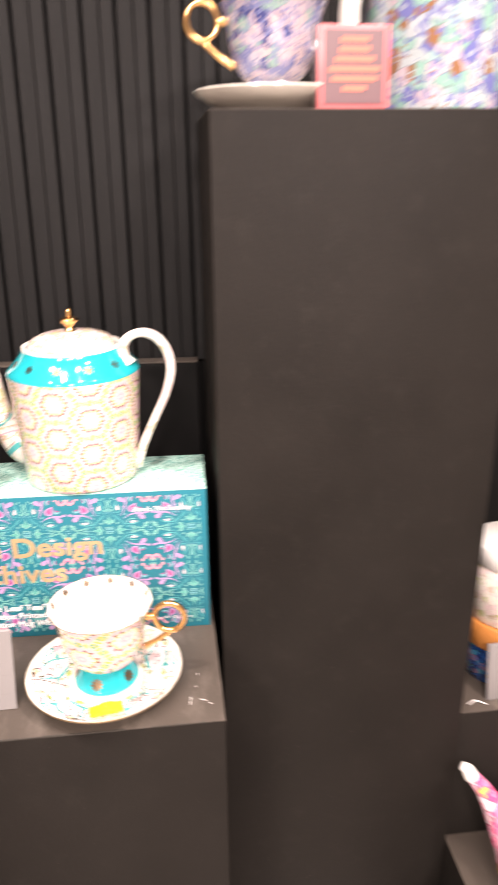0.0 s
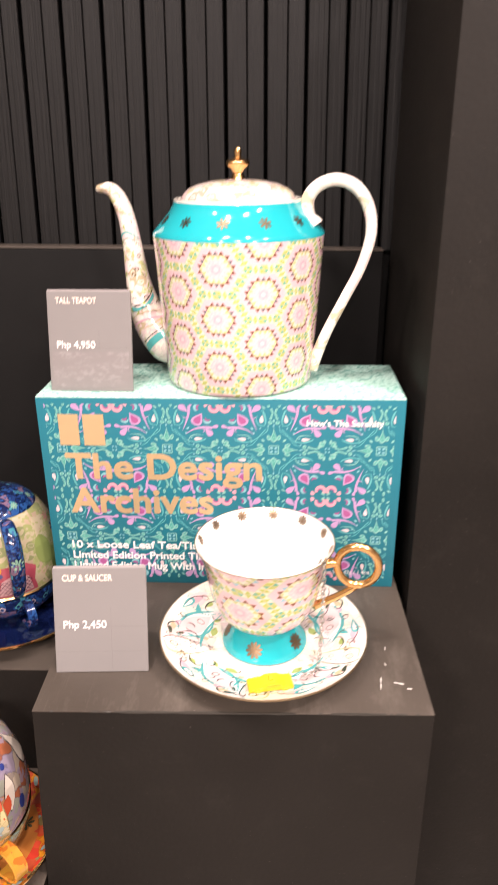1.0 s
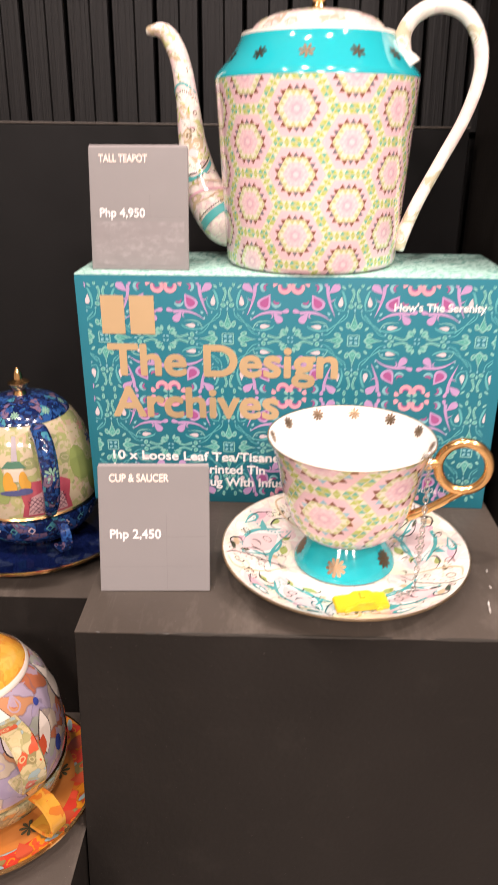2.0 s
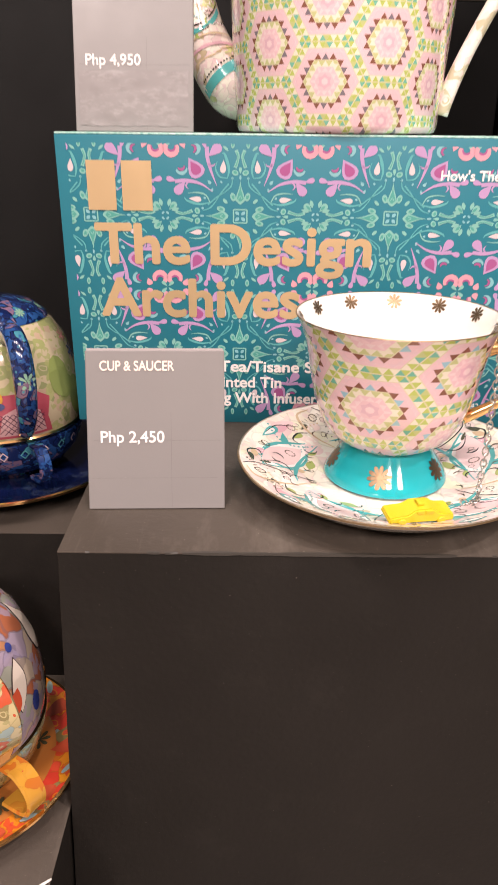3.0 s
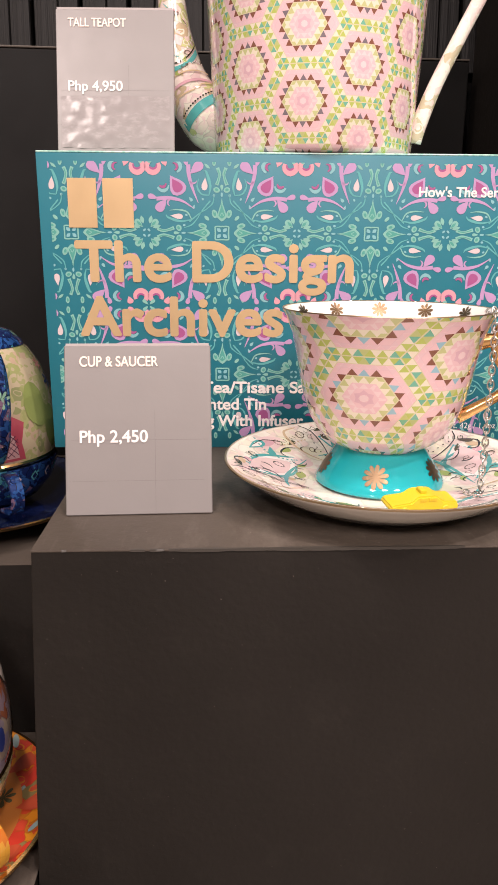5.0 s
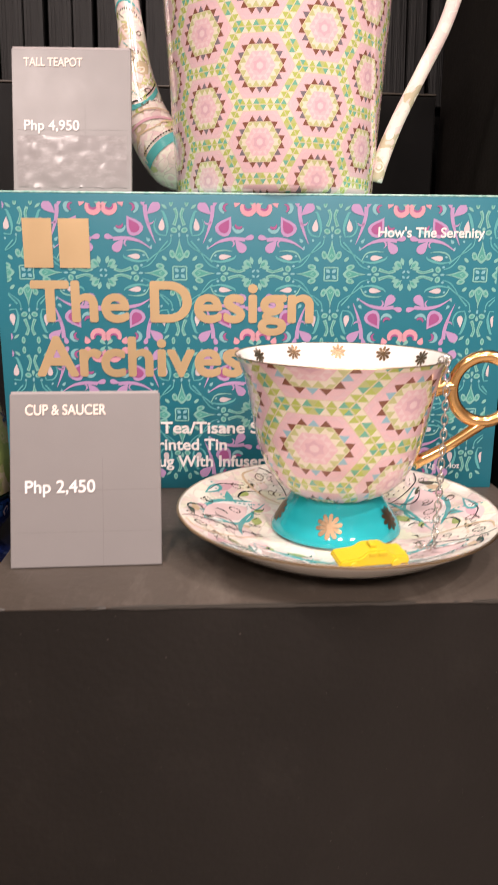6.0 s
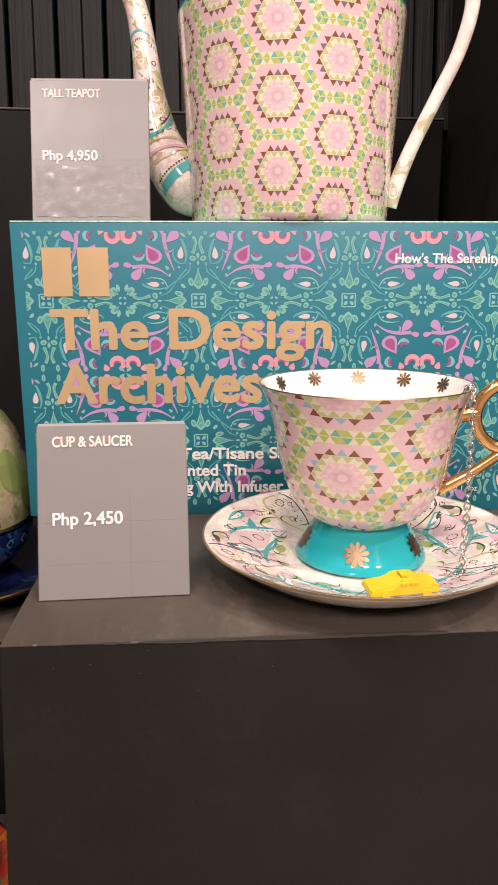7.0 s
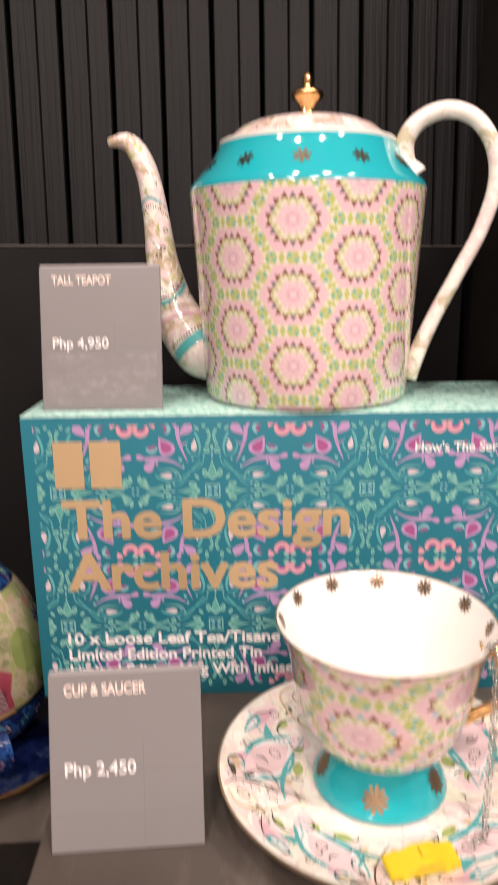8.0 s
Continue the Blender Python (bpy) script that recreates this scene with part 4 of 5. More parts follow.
def saucer_print():
    rnd = random.Random(7)
    ink = {}
    def add(name, layer, poly):
        c, s = math.cos(turn), math.sin(turn)
        ink.setdefault((name, layer), []).append([(x * c - y * s, x * s + y * c) for x, y in poly])
    def beads(cx, cy, r):
        """A small ring of brown beads."""
        for j in range(11):
            a = 2 * math.pi * j / 11
            add("brown", 4, oval(cx + r * math.cos(a), cy + 0.8 * r * math.sin(a), math.degrees(a) + 90, r * 0.5, r * 0.3, 6))
    for k in range(5):
        turn = radians(72 * k + 14)
        # a tulip of pink petals edged in teal
        add("teal", 0, leaf(0.06, 0.006, 78, 0.05, 0.0265))
        add("white", 1, leaf(0.0595, 0.006, 78, 0.046, 0.0215))
        add("petal", 2, leaf(0.061, 0.008, 70, 0.038, 0.0185))
        add("teal", 3, drop(0.067, -0.012, 300, 0.012, 0.006))
        add("black", 3, ribbon([(0.0485, 0.0235), (0.0555, 0.0165), (0.0615, 0.0185), (0.0665, 0.0255)], 0.0003, 0.0003, 0.0010))
        add("teal", 2, ribbon([(0.0475, -0.021), (0.0505, 0.004), (0.0475, 0.022), (0.043, 0.031)], 0.0005, 0.0005, 0.0030))
        for j in range(16):
            t = math.pi * (0.12 + 0.76 * j / 15)
            add("white", 3, oval(0.0605 + 0.0118 * math.sin(t), 0.006 + 0.0235 * math.cos(t), 0, 0.001, 0.001, 6))
        beads(0.0585, 0.0005, 0.0031)
        add("black", 4, arc(0.063, 0.012, 0.004, 200, 330, 0.0003, 0.0003, 0.0012))
        # a large paisley with a dotted outline
        add("petal", 0, drop(0.056, 0.039, 215, 0.05, 0.028))
        add("white", 1, drop(0.0565, 0.0395, 215, 0.042, 0.022))
        add("petal", 2, drop(0.057, 0.040, 215, 0.032, 0.014))
        add("sand", 3, ribbon([(0.036, 0.026), (0.047, 0.044), (0.06, 0.0525), (0.069, 0.045)], 0.0006, 0.0006, 0.0022))
        add("black", 3, ribbon([(0.034, 0.0235), (0.052, 0.026), (0.068, 0.034), (0.072, 0.043)], 0.0003, 0.0005, 0.0009))
        for cx, cy, r in ((0.062, 0.042, 0.0032), (0.0485, 0.0345, 0.0022), (0.0735, 0.004, 0.0026), (0.0675, -0.0265, 0.0028)):
            beads(cx, cy, r)
        for j in range(9):
            a = j / 8
            add("black", 4, oval(0.04 + 0.033 * a, 0.024 + 0.010 * a + 0.004 * math.sin(3 * a), 0, 0.0011, 0.0011, 6))
        # outlined scrolls between the motifs
        add("black", 3, ribbon([(0.0705, 0.0335), (0.0775, 0.0235), (0.0735, 0.0165), (0.069, 0.0205)], 0.0003, 0.0003, 0.0013))
        add("olive", 2, drop(0.0655, 0.0255, 60, 0.0085, 0.0048))
        add("olive", 2, drop(0.0505, 0.0475, 150, 0.0075, 0.0042))
        add("black", 3, ribbon([(0.056, -0.0305), (0.062, -0.0245), (0.0625, -0.0165), (0.0575, -0.0145)], 0.0003, 0.0003, 0.0012))
        add("leaf", 1, drop(0.0615, -0.0215, 70, 0.0095, 0.0055))
        add("teal", 1, leaf(0.0765, 0.0305, 115, 0.016, 0.0062))
        # rows of dots and a beaded band between the motifs
        for j in range(14):
            t = j / 13
            add("teal", 3, oval(0.05 + 0.030 * t, -0.018 + 0.010 * math.sin(3.1 * t), 0, 0.0016, 0.0016, 6))
        for j in range(7):
            add("sand", 3, oval(0.046 + 0.002 * j, 0.052 - 0.0022 * j, 0, 0.0014, 0.0014, 6))
        add("petal", 0, leaf(0.072, -0.02, 75, 0.028, 0.013))
        add("rose", 1, leaf(0.072, -0.02, 75, 0.018, 0.005))
        add("black", 2, ribbon([(0.064, -0.031), (0.0755, -0.021), (0.078, -0.008)], 0.0003, 0.0003, 0.0008))
        add("teal", 1, ribbon([(0.044, 0.013), (0.052, 0.019), (0.066, 0.0215), (0.078, 0.019)], 0.0008, 0.0008, 0.0022))
        add("petal", 0, oval(0.05, -0.014, 40, 0.018, 0.012))
        add("black", 3, arc(0.05, -0.014, 0.0042, 20, 200, 0.0003, 0.0003, 0.001))
        # a dark olive leaf band and a paisley's hatched tail
        add("olive", 3, drop(0.0725, 0.029, 128, 0.010, 0.0042))
        for j in range(11):
            t = j / 10
            add("olive", 3, ribbon([(0.074 - 0.022 * t, 0.034 + 0.019 * t), (0.0725 - 0.022 * t, 0.0315 + 0.019 * t)], 0.0004, 0.0004))
        add("teal", 1, drop(0.0765, -0.0105, 80, 0.018, 0.0075))
        add("white", 2, drop(0.0765, -0.0105, 80, 0.012, 0.0042))
        add("teal", 2, ribbon([(0.040, 0.036), (0.052, 0.054), (0.064, 0.0555)], 0.0006, 0.0006, 0.0028))
        # scattered small marks
        add("leaf", 1, leaf(0.044, 0.004, 100, 0.012, 0.006))
        add("sand", 2, leaf(0.0735, 0.022, 120, 0.010, 0.0046))
        add("leaf", 2, leaf(0.0475, -0.010, 60, 0.008, 0.0036))
        add("rose", 1, oval(0.072, 0.015, 0, 0.006, 0.006))
        add("sand", 2, oval(0.046, 0.016, 0, 0.0045, 0.0045))
        for j in range(15):
            r, a = 0.042 + 0.038 * rnd.random(), -0.25 + 1.1 * rnd.random()
            x, y = r * math.cos(a), r * math.sin(a)
            if j % 3:
                add("brown", 4, ribbon([(x - 0.0028, y), (x, y + 0.0014), (x + 0.0028, y - 0.0005)], 0.0003, 0.0003, 0.0010))
            else:
                beads(x, y, 0.0017)
    ink = {k: [p for p in polys if max(math.hypot(*q) for q in p) < 0.0842] for k, polys in ink.items()}
    ink_layers("printed_motif", ink, lambda name, layer: saucer_lay(0.0002 + 0.00006 * layer + 0.00001 * (sum(map(ord, name)) % 5)), saucer, 0.004)


saucer_print()

F0 = 0.8562
FOOT = [(0.0, F0), (0.0345, F0), (0.0358, F0 + 0.0012), (0.0356, F0 + 0.003), (0.0335, 0.8625), (0.0295, 0.8690), (0.026, 0.8745), (0.0238, 0.8778)]
BOWL = [(0.0238, 0.8778), (0.0262, 0.8790), (0.0312, 0.8822), (0.0365, 0.8878), (0.0405, 0.8955), (0.0438, 0.905), (0.0462, 0.916), (0.0482, 0.928), (0.0508, 0.9395), (0.0542, 0.9485), (0.0562, 0.9520)]
RIM = [(0.0562, 0.9520), (0.0560, 0.9526), (0.0553, 0.9522)]
INNER = [(0.0553, 0.9522), (0.0530, 0.9485), (0.0494, 0.9395), (0.0468, 0.928), (0.0446, 0.916), (0.042, 0.905), (0.0385, 0.8955), (0.034, 0.8892), (0.027, 0.8842), (0.012, 0.8818), (0.0, 0.8815)]


def footed_cup(label, c, lift, turn, bowl_print, foot_glaze, bowl_label):
    """A footed cup with a gilt ring handle turned by that many degrees."""
    up = lambda profile: [(r, z + lift) for r, z in profile]
    ob = thing("tea_cup", label, "cup")
    foot = part("foot", turned(up(FOOT), c), foot_glaze, ob, "flared glazed foot")
    part("bowl", turned(up(BOWL), c, 96), bowl_print, ob, bowl_label)
    inner = part("lining", turned(up(INNER), c, 96), WHITE_CHINA, ob, "plain white inside")
    part("gilt_rim", turned(up(RIM), c, 96), PALE_GILT, ob, "fine gilt rim")
    for k in range(12):
        part("gilt_flower", printed(daisy(0.0088, 9), on_turned(up(INNER[:4]), c, 0.9475 + lift, 172 + 30 * k, True)), DARK_GILT, inner)
    for k in range(5):
        part("gilt_flower", printed(daisy(0.0130, 10), on_turned(up(FOOT[3:]), c, 0.8672 + lift, -16 + 72 * k)), DARK_GILT, foot)
    at = lambda d, z: (c[0] + d * math.cos(radians(turn)), c[1] + d * math.sin(radians(turn)), z + lift)
    grip = part("handle", hoop(at(0.0745, 0.9350), turn, 0.0163, 0.0032, tall=1.06), GOLD, ob, "gilt ring handle")
    part("strut", rod([at(0.079, 0.9190), at(0.072, 0.9145), at(0.058, 0.9040), at(0.0405, 0.8935)], [0.0022, 0.0030, 0.0029, 0.0036], 12), GOLD, grip)
    part("joint", rod([at(0.0490, 0.9350), at(0.054, 0.9360), at(0.0595, 0.9365)], [0.0046, 0.0040, 0.0032], 12), GOLD, grip)
    return ob


footed_cup("footed china cup with pink hexagon print and gilt handle", CC, 0.0, -8, CUP_PRINT, AQUA, "hexagon printed bowl")


# ---- infuser chain with a toy taxi ----
infuser = thing("infuser_chain", "steel infuser chain over the cup rim with yellow toy taxi", "chain")


def chain(points, pitch=0.0036):
    line = curved(points, 40)
    link = hoop((0, 0, 0), 0, 0.0015, 0.00042, 14, 6, 1.6)
    me = None
    walked, i = 0.0, 0
    for a, b in zip(line, line[1:]):
        walked += (b - a).length
        if walked >= pitch:
            walked -= pitch
            if me is None:
                ob = part("link", link, STEEL, infuser)
                me = ob.data
            else:
                ob = new("link", me)
                ob.parent = infuser
            turn = (b - a).to_track_quat("Z", "Y").to_matrix().to_4x4()
            ob.matrix_basis = Matrix.Translation(b) @ turn @ pose(0, 0, 0, 0, 0, 90 * (i % 2) + 20)
            i += 1


chain([(0.2140, 0.0510, 0.9480), (0.2162, 0.0470, 0.9535), (0.2180, 0.0440, 0.9510), (0.2182, 0.0425, 0.92), (0.2175, 0.0405, 0.89), (0.2160, 0.0380, 0.8665), (0.2125, 0.0280, 0.8660), (0.2065, 0.0225, 0.8672), (0.2010, 0.0195, 0.8698)])

CAR = pose(0.1775, 0.0130, 0.8643, 9, 1.5, 12) @ Matrix.Scale(0.84, 4)
taxi = part("toy_taxi", bmesh.new(), YELLOW, infuser, "moulded yellow toy taxi")


def moulded(profile, half, taper):
    """A body from a side outline, narrowed upwards."""
    bm = bmesh.new()
    top = max(z for _, z in profile)
    sides = []
    for s in (-1, 1):
        sides.append([bm.verts.new((x, s * half * (1 - taper * max(0, z) / top), z)) for x, z in profile])
    bm.faces.new(sides[0])
    bm.faces.new(sides[1][::-1])
    n = len(profile)
    for i in range(n):
        bm.faces.new((sides[0][i], sides[1][i], sides[1][(i + 1) % n], sides[0][(i + 1) % n]))
    bmesh.ops.recalc_face_normals(bm, faces=list(bm.faces))
    bmesh.ops.bevel(bm, geom=list(bm.edges), offset=0.0008, segments=2, affect="EDGES")
    return smooth(bm, 40)


def taxi_shapes():
    body = moulded([(-0.0205, 0.0016), (-0.0205, 0.0044), (-0.019, 0.0058), (-0.0085, 0.0068), (-0.0045, 0.0101), (0.0065, 0.0103), (0.0110, 0.0070), (0.0195, 0.0064), (0.0205, 0.005), (0.0205, 0.0016)], 0.0078, 0.2)
    me = taxi.data
    body.to_mesh(me)
    body.free()
    taxi.matrix_basis = CAR
    for sx in (-0.0125, 0.0125):
        for sy in (-1, 1):
            w = bmesh.new()
            bmesh.ops.create_cone(w, cap_ends=True, segments=20, radius1=0.0026, radius2=0.0026, depth=0.0022, matrix=pose(sx, sy * 0.0071, 0.0024, 90, 0, 0))
            bmesh.ops.bevel(w, geom=list(w.edges), offset=0.0003, segments=1, affect="EDGES")
            part("wheel", smooth(w), YELLOW, taxi)
    part("roof_sign", block((-0.002, -0.0028, 0.0101), (0.0018, 0.0028, 0.0122), 0.0004), YELLOW, taxi)
    for x0, x1 in ((-0.0038, 0.0008), (0.0017, 0.0066)):
        part("side_window", block((x0, -0.00695, 0.0071), (x1, -0.0061, 0.0096), 0.0003), YELLOW, taxi)


taxi_shapes()


# dried glue left on the plinth
glue = thing("glue_marks", "shiny dried glue blobs on the plinth top", "glue")
for pts, w in (([(0.2755, 0.078, 0), (0.275, 0.074, 0)], 0.0009), ([(0.272, 0.058, 0), (0.2725, 0.054, 0)], 0.0008), ([(0.2645, 0.0265, 0), (0.2655, 0.034, 0), (0.2665, 0.0405, 0)], 0.0012), ([(0.2755, 0.0345, 0), (0.279, 0.0335, 0), (0.2835, 0.0320, 0)], 0.0010), ([(0.2850, 0.0275, 0), (0.2885, 0.0268, 0)], 0.0014)):
    part("blob", rod([(x, y, TOP + 0.0004) for x, y, _ in pts], [w * 0.15, w * 0.5, w * 0.2, w * 0.6, w * 0.1], 8), GLUE, glue)


# ---- teapot sets beside the main plinth ----
def set_saucer(name, label, centre, z, r, outer, inner, parent_group):
    ob = thing(name, label, "saucer", parent_group)
    c = centre
    part("dish", turned([(0.0, z), (0.042, z), (0.045, z + 0.003), (r * 0.75, z + 0.008), (r, z + 0.0165), (r - 0.001, z + 0.0178), (r * 0.9, z + 0.0145), (r * 0.72, z + 0.0105), (r * 0.5, z + 0.0075), (0.0, z + 0.0065)], c, 80), outer, ob)
    part("gilt_rim", turned([(r - 0.0016, z + 0.0182), (r + 0.0002, z + 0.0178), (r + 0.0003, z + 0.0162)], c, 80), GOLD, ob, "bright gilt rim")
    return ob


def cup_ring(parent, centre, angle, d, z, size, material, flat=0.0095, lining=WHITE_CHINA):
    """A strap handle in the upright plane at that angle."""
    a = radians(angle)
    at = lambda q, h: (centre[0] + q * math.sin(a), centre[1] - q * math.cos(a), h)
    line = [at(d, z + size * 0.5), at(d + size * 0.55, z + size * 0.52), at(d + size * 0.9, z + size * 0.1), at(d + size * 0.7, z - size * 0.45), at(d - size * 0.05, z - size * 0.62)]
    pts = curved(line, 6)
    side = Vector((math.cos(a), math.sin(a), 0))
    bm = bmesh.new()
    rows = []
    for i, p in enumerate(pts):
        ahead = (pts[min(i + 1, len(pts) - 1)] - pts[max(i - 1, 0)]).normalized()
        out = side.cross(ahead) * 0.0016
        rows.append([bm.verts.new(p + side * flat * s * k + out * o) for s, k, o in ((-0.5, 1, 0), (-0.5, 0.86, 1), (0.5, 0.86, 1), (0.5, 1, 0), (0.5, 0.86, -1), (-0.5, 0.86, -1))])
    for r0, r1 in zip(rows, rows[1:]):
        for j in range(6):
            bm.faces.new((r0[j], r0[(j + 1) % 6], r1[(j + 1) % 6], r1[j]))
    bmesh.ops.recalc_face_normals(bm, faces=list(bm.faces))
    return part("handle", smooth(bm, 50), material, parent)


BC, BZ = (-0.0965, 0.213), 0.7905
set_saucer("saucer", "deep blue saucer with a gilt rim under the blue teapot set", BC, BZ, 0.093, NAVY_PRINT, NAVY_PRINT, "saucers of the teapot sets")
blue_cup = thing("tea_cup", "dark blue printed cup under the small blue teapot", "cup")
part("bowl", turned([(0.03, BZ + 0.007), (0.032, BZ + 0.012), (0.045, BZ + 0.017), (0.054, BZ + 0.028), (0.0585, BZ + 0.043), (0.0582, BZ + 0.0445), (0.03, BZ + 0.0445)], BC), BLUE_PRINT, blue_cup)
for k in range(14):
    ring = [(0.054, BZ + 0.028), (0.0585, BZ + 0.043)]
    part("printed_lozenge", printed([[(0, 0.0042), (0.0034, 0), (0, -0.0042), (-0.0034, 0)]], on_turned(ring, BC, BZ + 0.0365, -60 + 15 * k, lift=0.0004)), INK["petal"] if k % 2 else INK["aqua"], next(c for c in blue_cup.children))
    part("printed_lozenge", printed([[(0, 0.0030), (0.0023, 0), (0, -0.0030), (-0.0023, 0)]], on_turned(ring, BC, BZ + 0.0365, -60 + 15 * k, lift=0.0006)), BLUE_PRINT, next(c for c in blue_cup.children))
cup_ring(blue_cup, BC, 37, 0.0555, BZ + 0.031, 0.023, BLUE_PRINT)
blue_pot = thing("teapot", "small rounded teapot with landscape print and blue lid", "teapot")
BP = [(0.05, BZ + 0.045), (0.0575, BZ + 0.047), (0.0592, BZ + 0.058), (0.0590, BZ + 0.072), (0.0560, BZ + 0.090), (0.0500, BZ + 0.106), (0.0425, BZ + 0.117), (0.038, BZ + 0.1205)]
BP = [(r, BZ + 0.045 + (z - BZ - 0.045) * 1.07) for r, z in BP]
part("body", turned(BP, BC), SCENE_PRINT, blue_pot, "landscape printed body")
part("gilt_band", turned([(0.0576, BZ + 0.0462), (0.0588, BZ + 0.0478), (0.0578, BZ + 0.0492)], BC), GOLD, blue_pot)
BL = BZ + 0.0055
blue_lid = part("lid", turned([(0.0395, BL + 0.1198), (0.0385, BL + 0.1222), (0.030, BL + 0.1295), (0.018, BL + 0.1335), (0.006, BL + 0.1348), (0.0, BL + 0.135)], BC), BLUE_PRINT, blue_pot, "dark blue printed lid")
part("finial", turned([(0.006, BL + 0.1342), (0.0045, BL + 0.138), (0.0088, BL + 0.1435), (0.0092, BL + 0.1455), (0.004, BL + 0.1485), (0.0035, BL + 0.153), (0.0015, BL + 0.158), (0, BL + 0.1585)], BC, 28), GOLD, blue_lid, "gilt finial")
a0 = radians(31)
bh = lambda q, h: (BC[0] + q * math.sin(a0), BC[1] - q * math.cos(a0), BZ + h)
part("handle", rod([bh(0.042, 0.118), bh(0.058, 0.126), bh(0.074, 0.118), bh(0.0795, 0.098), bh(0.075, 0.074), bh(0.064, 0.057)], [0.0065, 0.0072, 0.0075, 0.0075, 0.007, 0.006], 12), BLUE_PRINT, blue_pot, "dark blue starred handle")
part("spout", rod([(BC[0] - 0.048, BC[1], BZ + 0.075), (BC[0] - 0.066, BC[1], BZ + 0.09), (BC[0] - 0.076, BC[1], BZ + 0.112), (BC[0] - 0.088, BC[1], BZ + 0.125)], [0.013, 0.010, 0.007, 0.005], 14), BLUE_PRINT, blue_pot)

def blue_pot_print():
    """A pink latticed panel below the handle, two trees, and pale stars on the handle and lid."""
    turn = math.degrees(a0)
    body = next(c for c in blue_pot.children if c.name.startswith("body"))
    lay = lambda lift, z, off: on_turned(BP, BC, BZ + z, turn + off, lift=lift)
    part("printed_panel", printed([[(-0.022, -0.012), (0.022, -0.012), (0.019, 0.0), (0.022, 0.014), (0.012, 0.02), (-0.012, 0.02), (-0.022, 0.014), (-0.019, 0.0)]], lay(0.0004, 0.063, 0), 0.004), glaze("print_raspberry", (0.36, 0.06, 0.09)), body)
    part("printed_panel", printed([[(-0.017, -0.01), (0.017, -0.01), (0.013, 0.006), (0.0, 0.012), (-0.013, 0.006)]], lay(0.0006, 0.063, 0), 0.004), glaze("print_blush", (0.5, 0.3, 0.31)), body)
    lines = []
    for k in range(-4, 5):
        for s in (-1, 1):
            q = ribbon([(0.0042 * k - 0.009 * s, -0.009), (0.0042 * k, 0.0), (0.0042 * k + 0.006 * s, 0.006)], 0.0005, 0.0005)
            lines.append(clipped(q, -0.016, -0.01, 0.016, 0.007))
    part("printed_lattice", printed([q for q in lines if len(q) > 2], lay(0.0008, 0.063, 0)), glaze("print_plum", (0.07, 0.02, 0.05)), body)
    for off, z, w, h in ((-38, 0.082, 0.012, 0.034), (34, 0.088, 0.02, 0.03), (-62, 0.078, 0.02, 0.03), (50, 0.07, 0.018, 0.03)):
        part("printed_tree", printed([oval(0, 0, 90, h, w), oval(0.004, -0.008, 90, h * 0.6, w)], lay(0.0005, z, off), 0.005), glaze("print_grove", (0.22, 0.27, 0.08)), body)
    amber, roof, stone, dusk, plum = glaze("print_amber", (0.5, 0.26, 0.03)), glaze("print_roof", (0.06, 0.15, 0.1)), glaze("print_stone", (0.5, 0.45, 0.36)), glaze("print_dusk", (0.05, 0.06, 0.16)), glaze("print_blossom", (0.5, 0.22, 0.2))
    part("printed_house", printed([[(-0.008, -0.006), (0.008, -0.006), (0.008, 0.005), (-0.008, 0.005)]], lay(0.0005, 0.090, -24), 0.004), stone, body)
    part("printed_roof", printed([[(-0.010, -0.002), (0.010, -0.002), (0.005, 0.004), (-0.005, 0.004)]], lay(0.0007, 0.097, -24), 0.004), roof, body)
    part("printed_tower", printed([[(-0.0025, -0.011), (0.0025, -0.011), (0.0018, 0.012), (-0.0018, 0.012)]], lay(0.0005, 0.108, -23), 0.004), glaze("print_tower", (0.36, 0.32, 0.34)), body)
    for off, z, w, h in ((-29, 0.083, 0.009, 0.02), (-17, 0.085, 0.007, 0.016)):
        part("printed_tree", printed([oval(0, 0, 90, h, w), oval(0.002, -0.004, 90, h * 0.6, w * 1.1)], lay(0.0008, z, off), 0.004), amber, body)
    part("printed_hedge", printed([oval(0, 0, 0, 0.026, 0.005), oval(0.008, 0.001, 0, 0.012, 0.006)], lay(0.0009, 0.0745, -24), 0.004), dusk, body)
    for off, z, size, ink in ((62, 0.100, 0.012, dusk), (70, 0.088, 0.014, plum), (58, 0.112, 0.010, plum), (76, 0.074, 0.016, dusk), (66, 0.078, 0.008, plum)):
        part("printed_blossom", printed(daisy(size, 6), lay(0.0006, z, off)), ink, body)
    handle = next(c for c in blue_pot.children if c.name.startswith("handle"))
    pale = glaze("print_star", (0.2, 0.36, 0.26))
    out, side = Vector((math.sin(a0), -math.cos(a0), 0)), Vector((math.cos(a0), math.sin(a0), 0))
    for q, h, rise in ((0.0868, 0.1, 0.0), (0.0806, 0.0745, 0.3)):
        mid = Vector(bh(q, h))
        up = (Vector((0, 0, 1)) + out * rise).normalized()
        bend = lambda x, y: tuple(mid + side * x + up * y - out * (x * x * 66))
        part("pale_star", printed(daisy(0.0115, 8), bend), pale, handle)
    for k in range(8):
        part("pale_star", printed(daisy(0.007, 8), on_turned([(0.0385, BL + 0.1222), (0.030, BL + 0.1295), (0.018, BL + 0.1335)], BC, BL + 0.127, turn - 22 + 45 * k)), pale, blue_lid)


blue_pot_print()

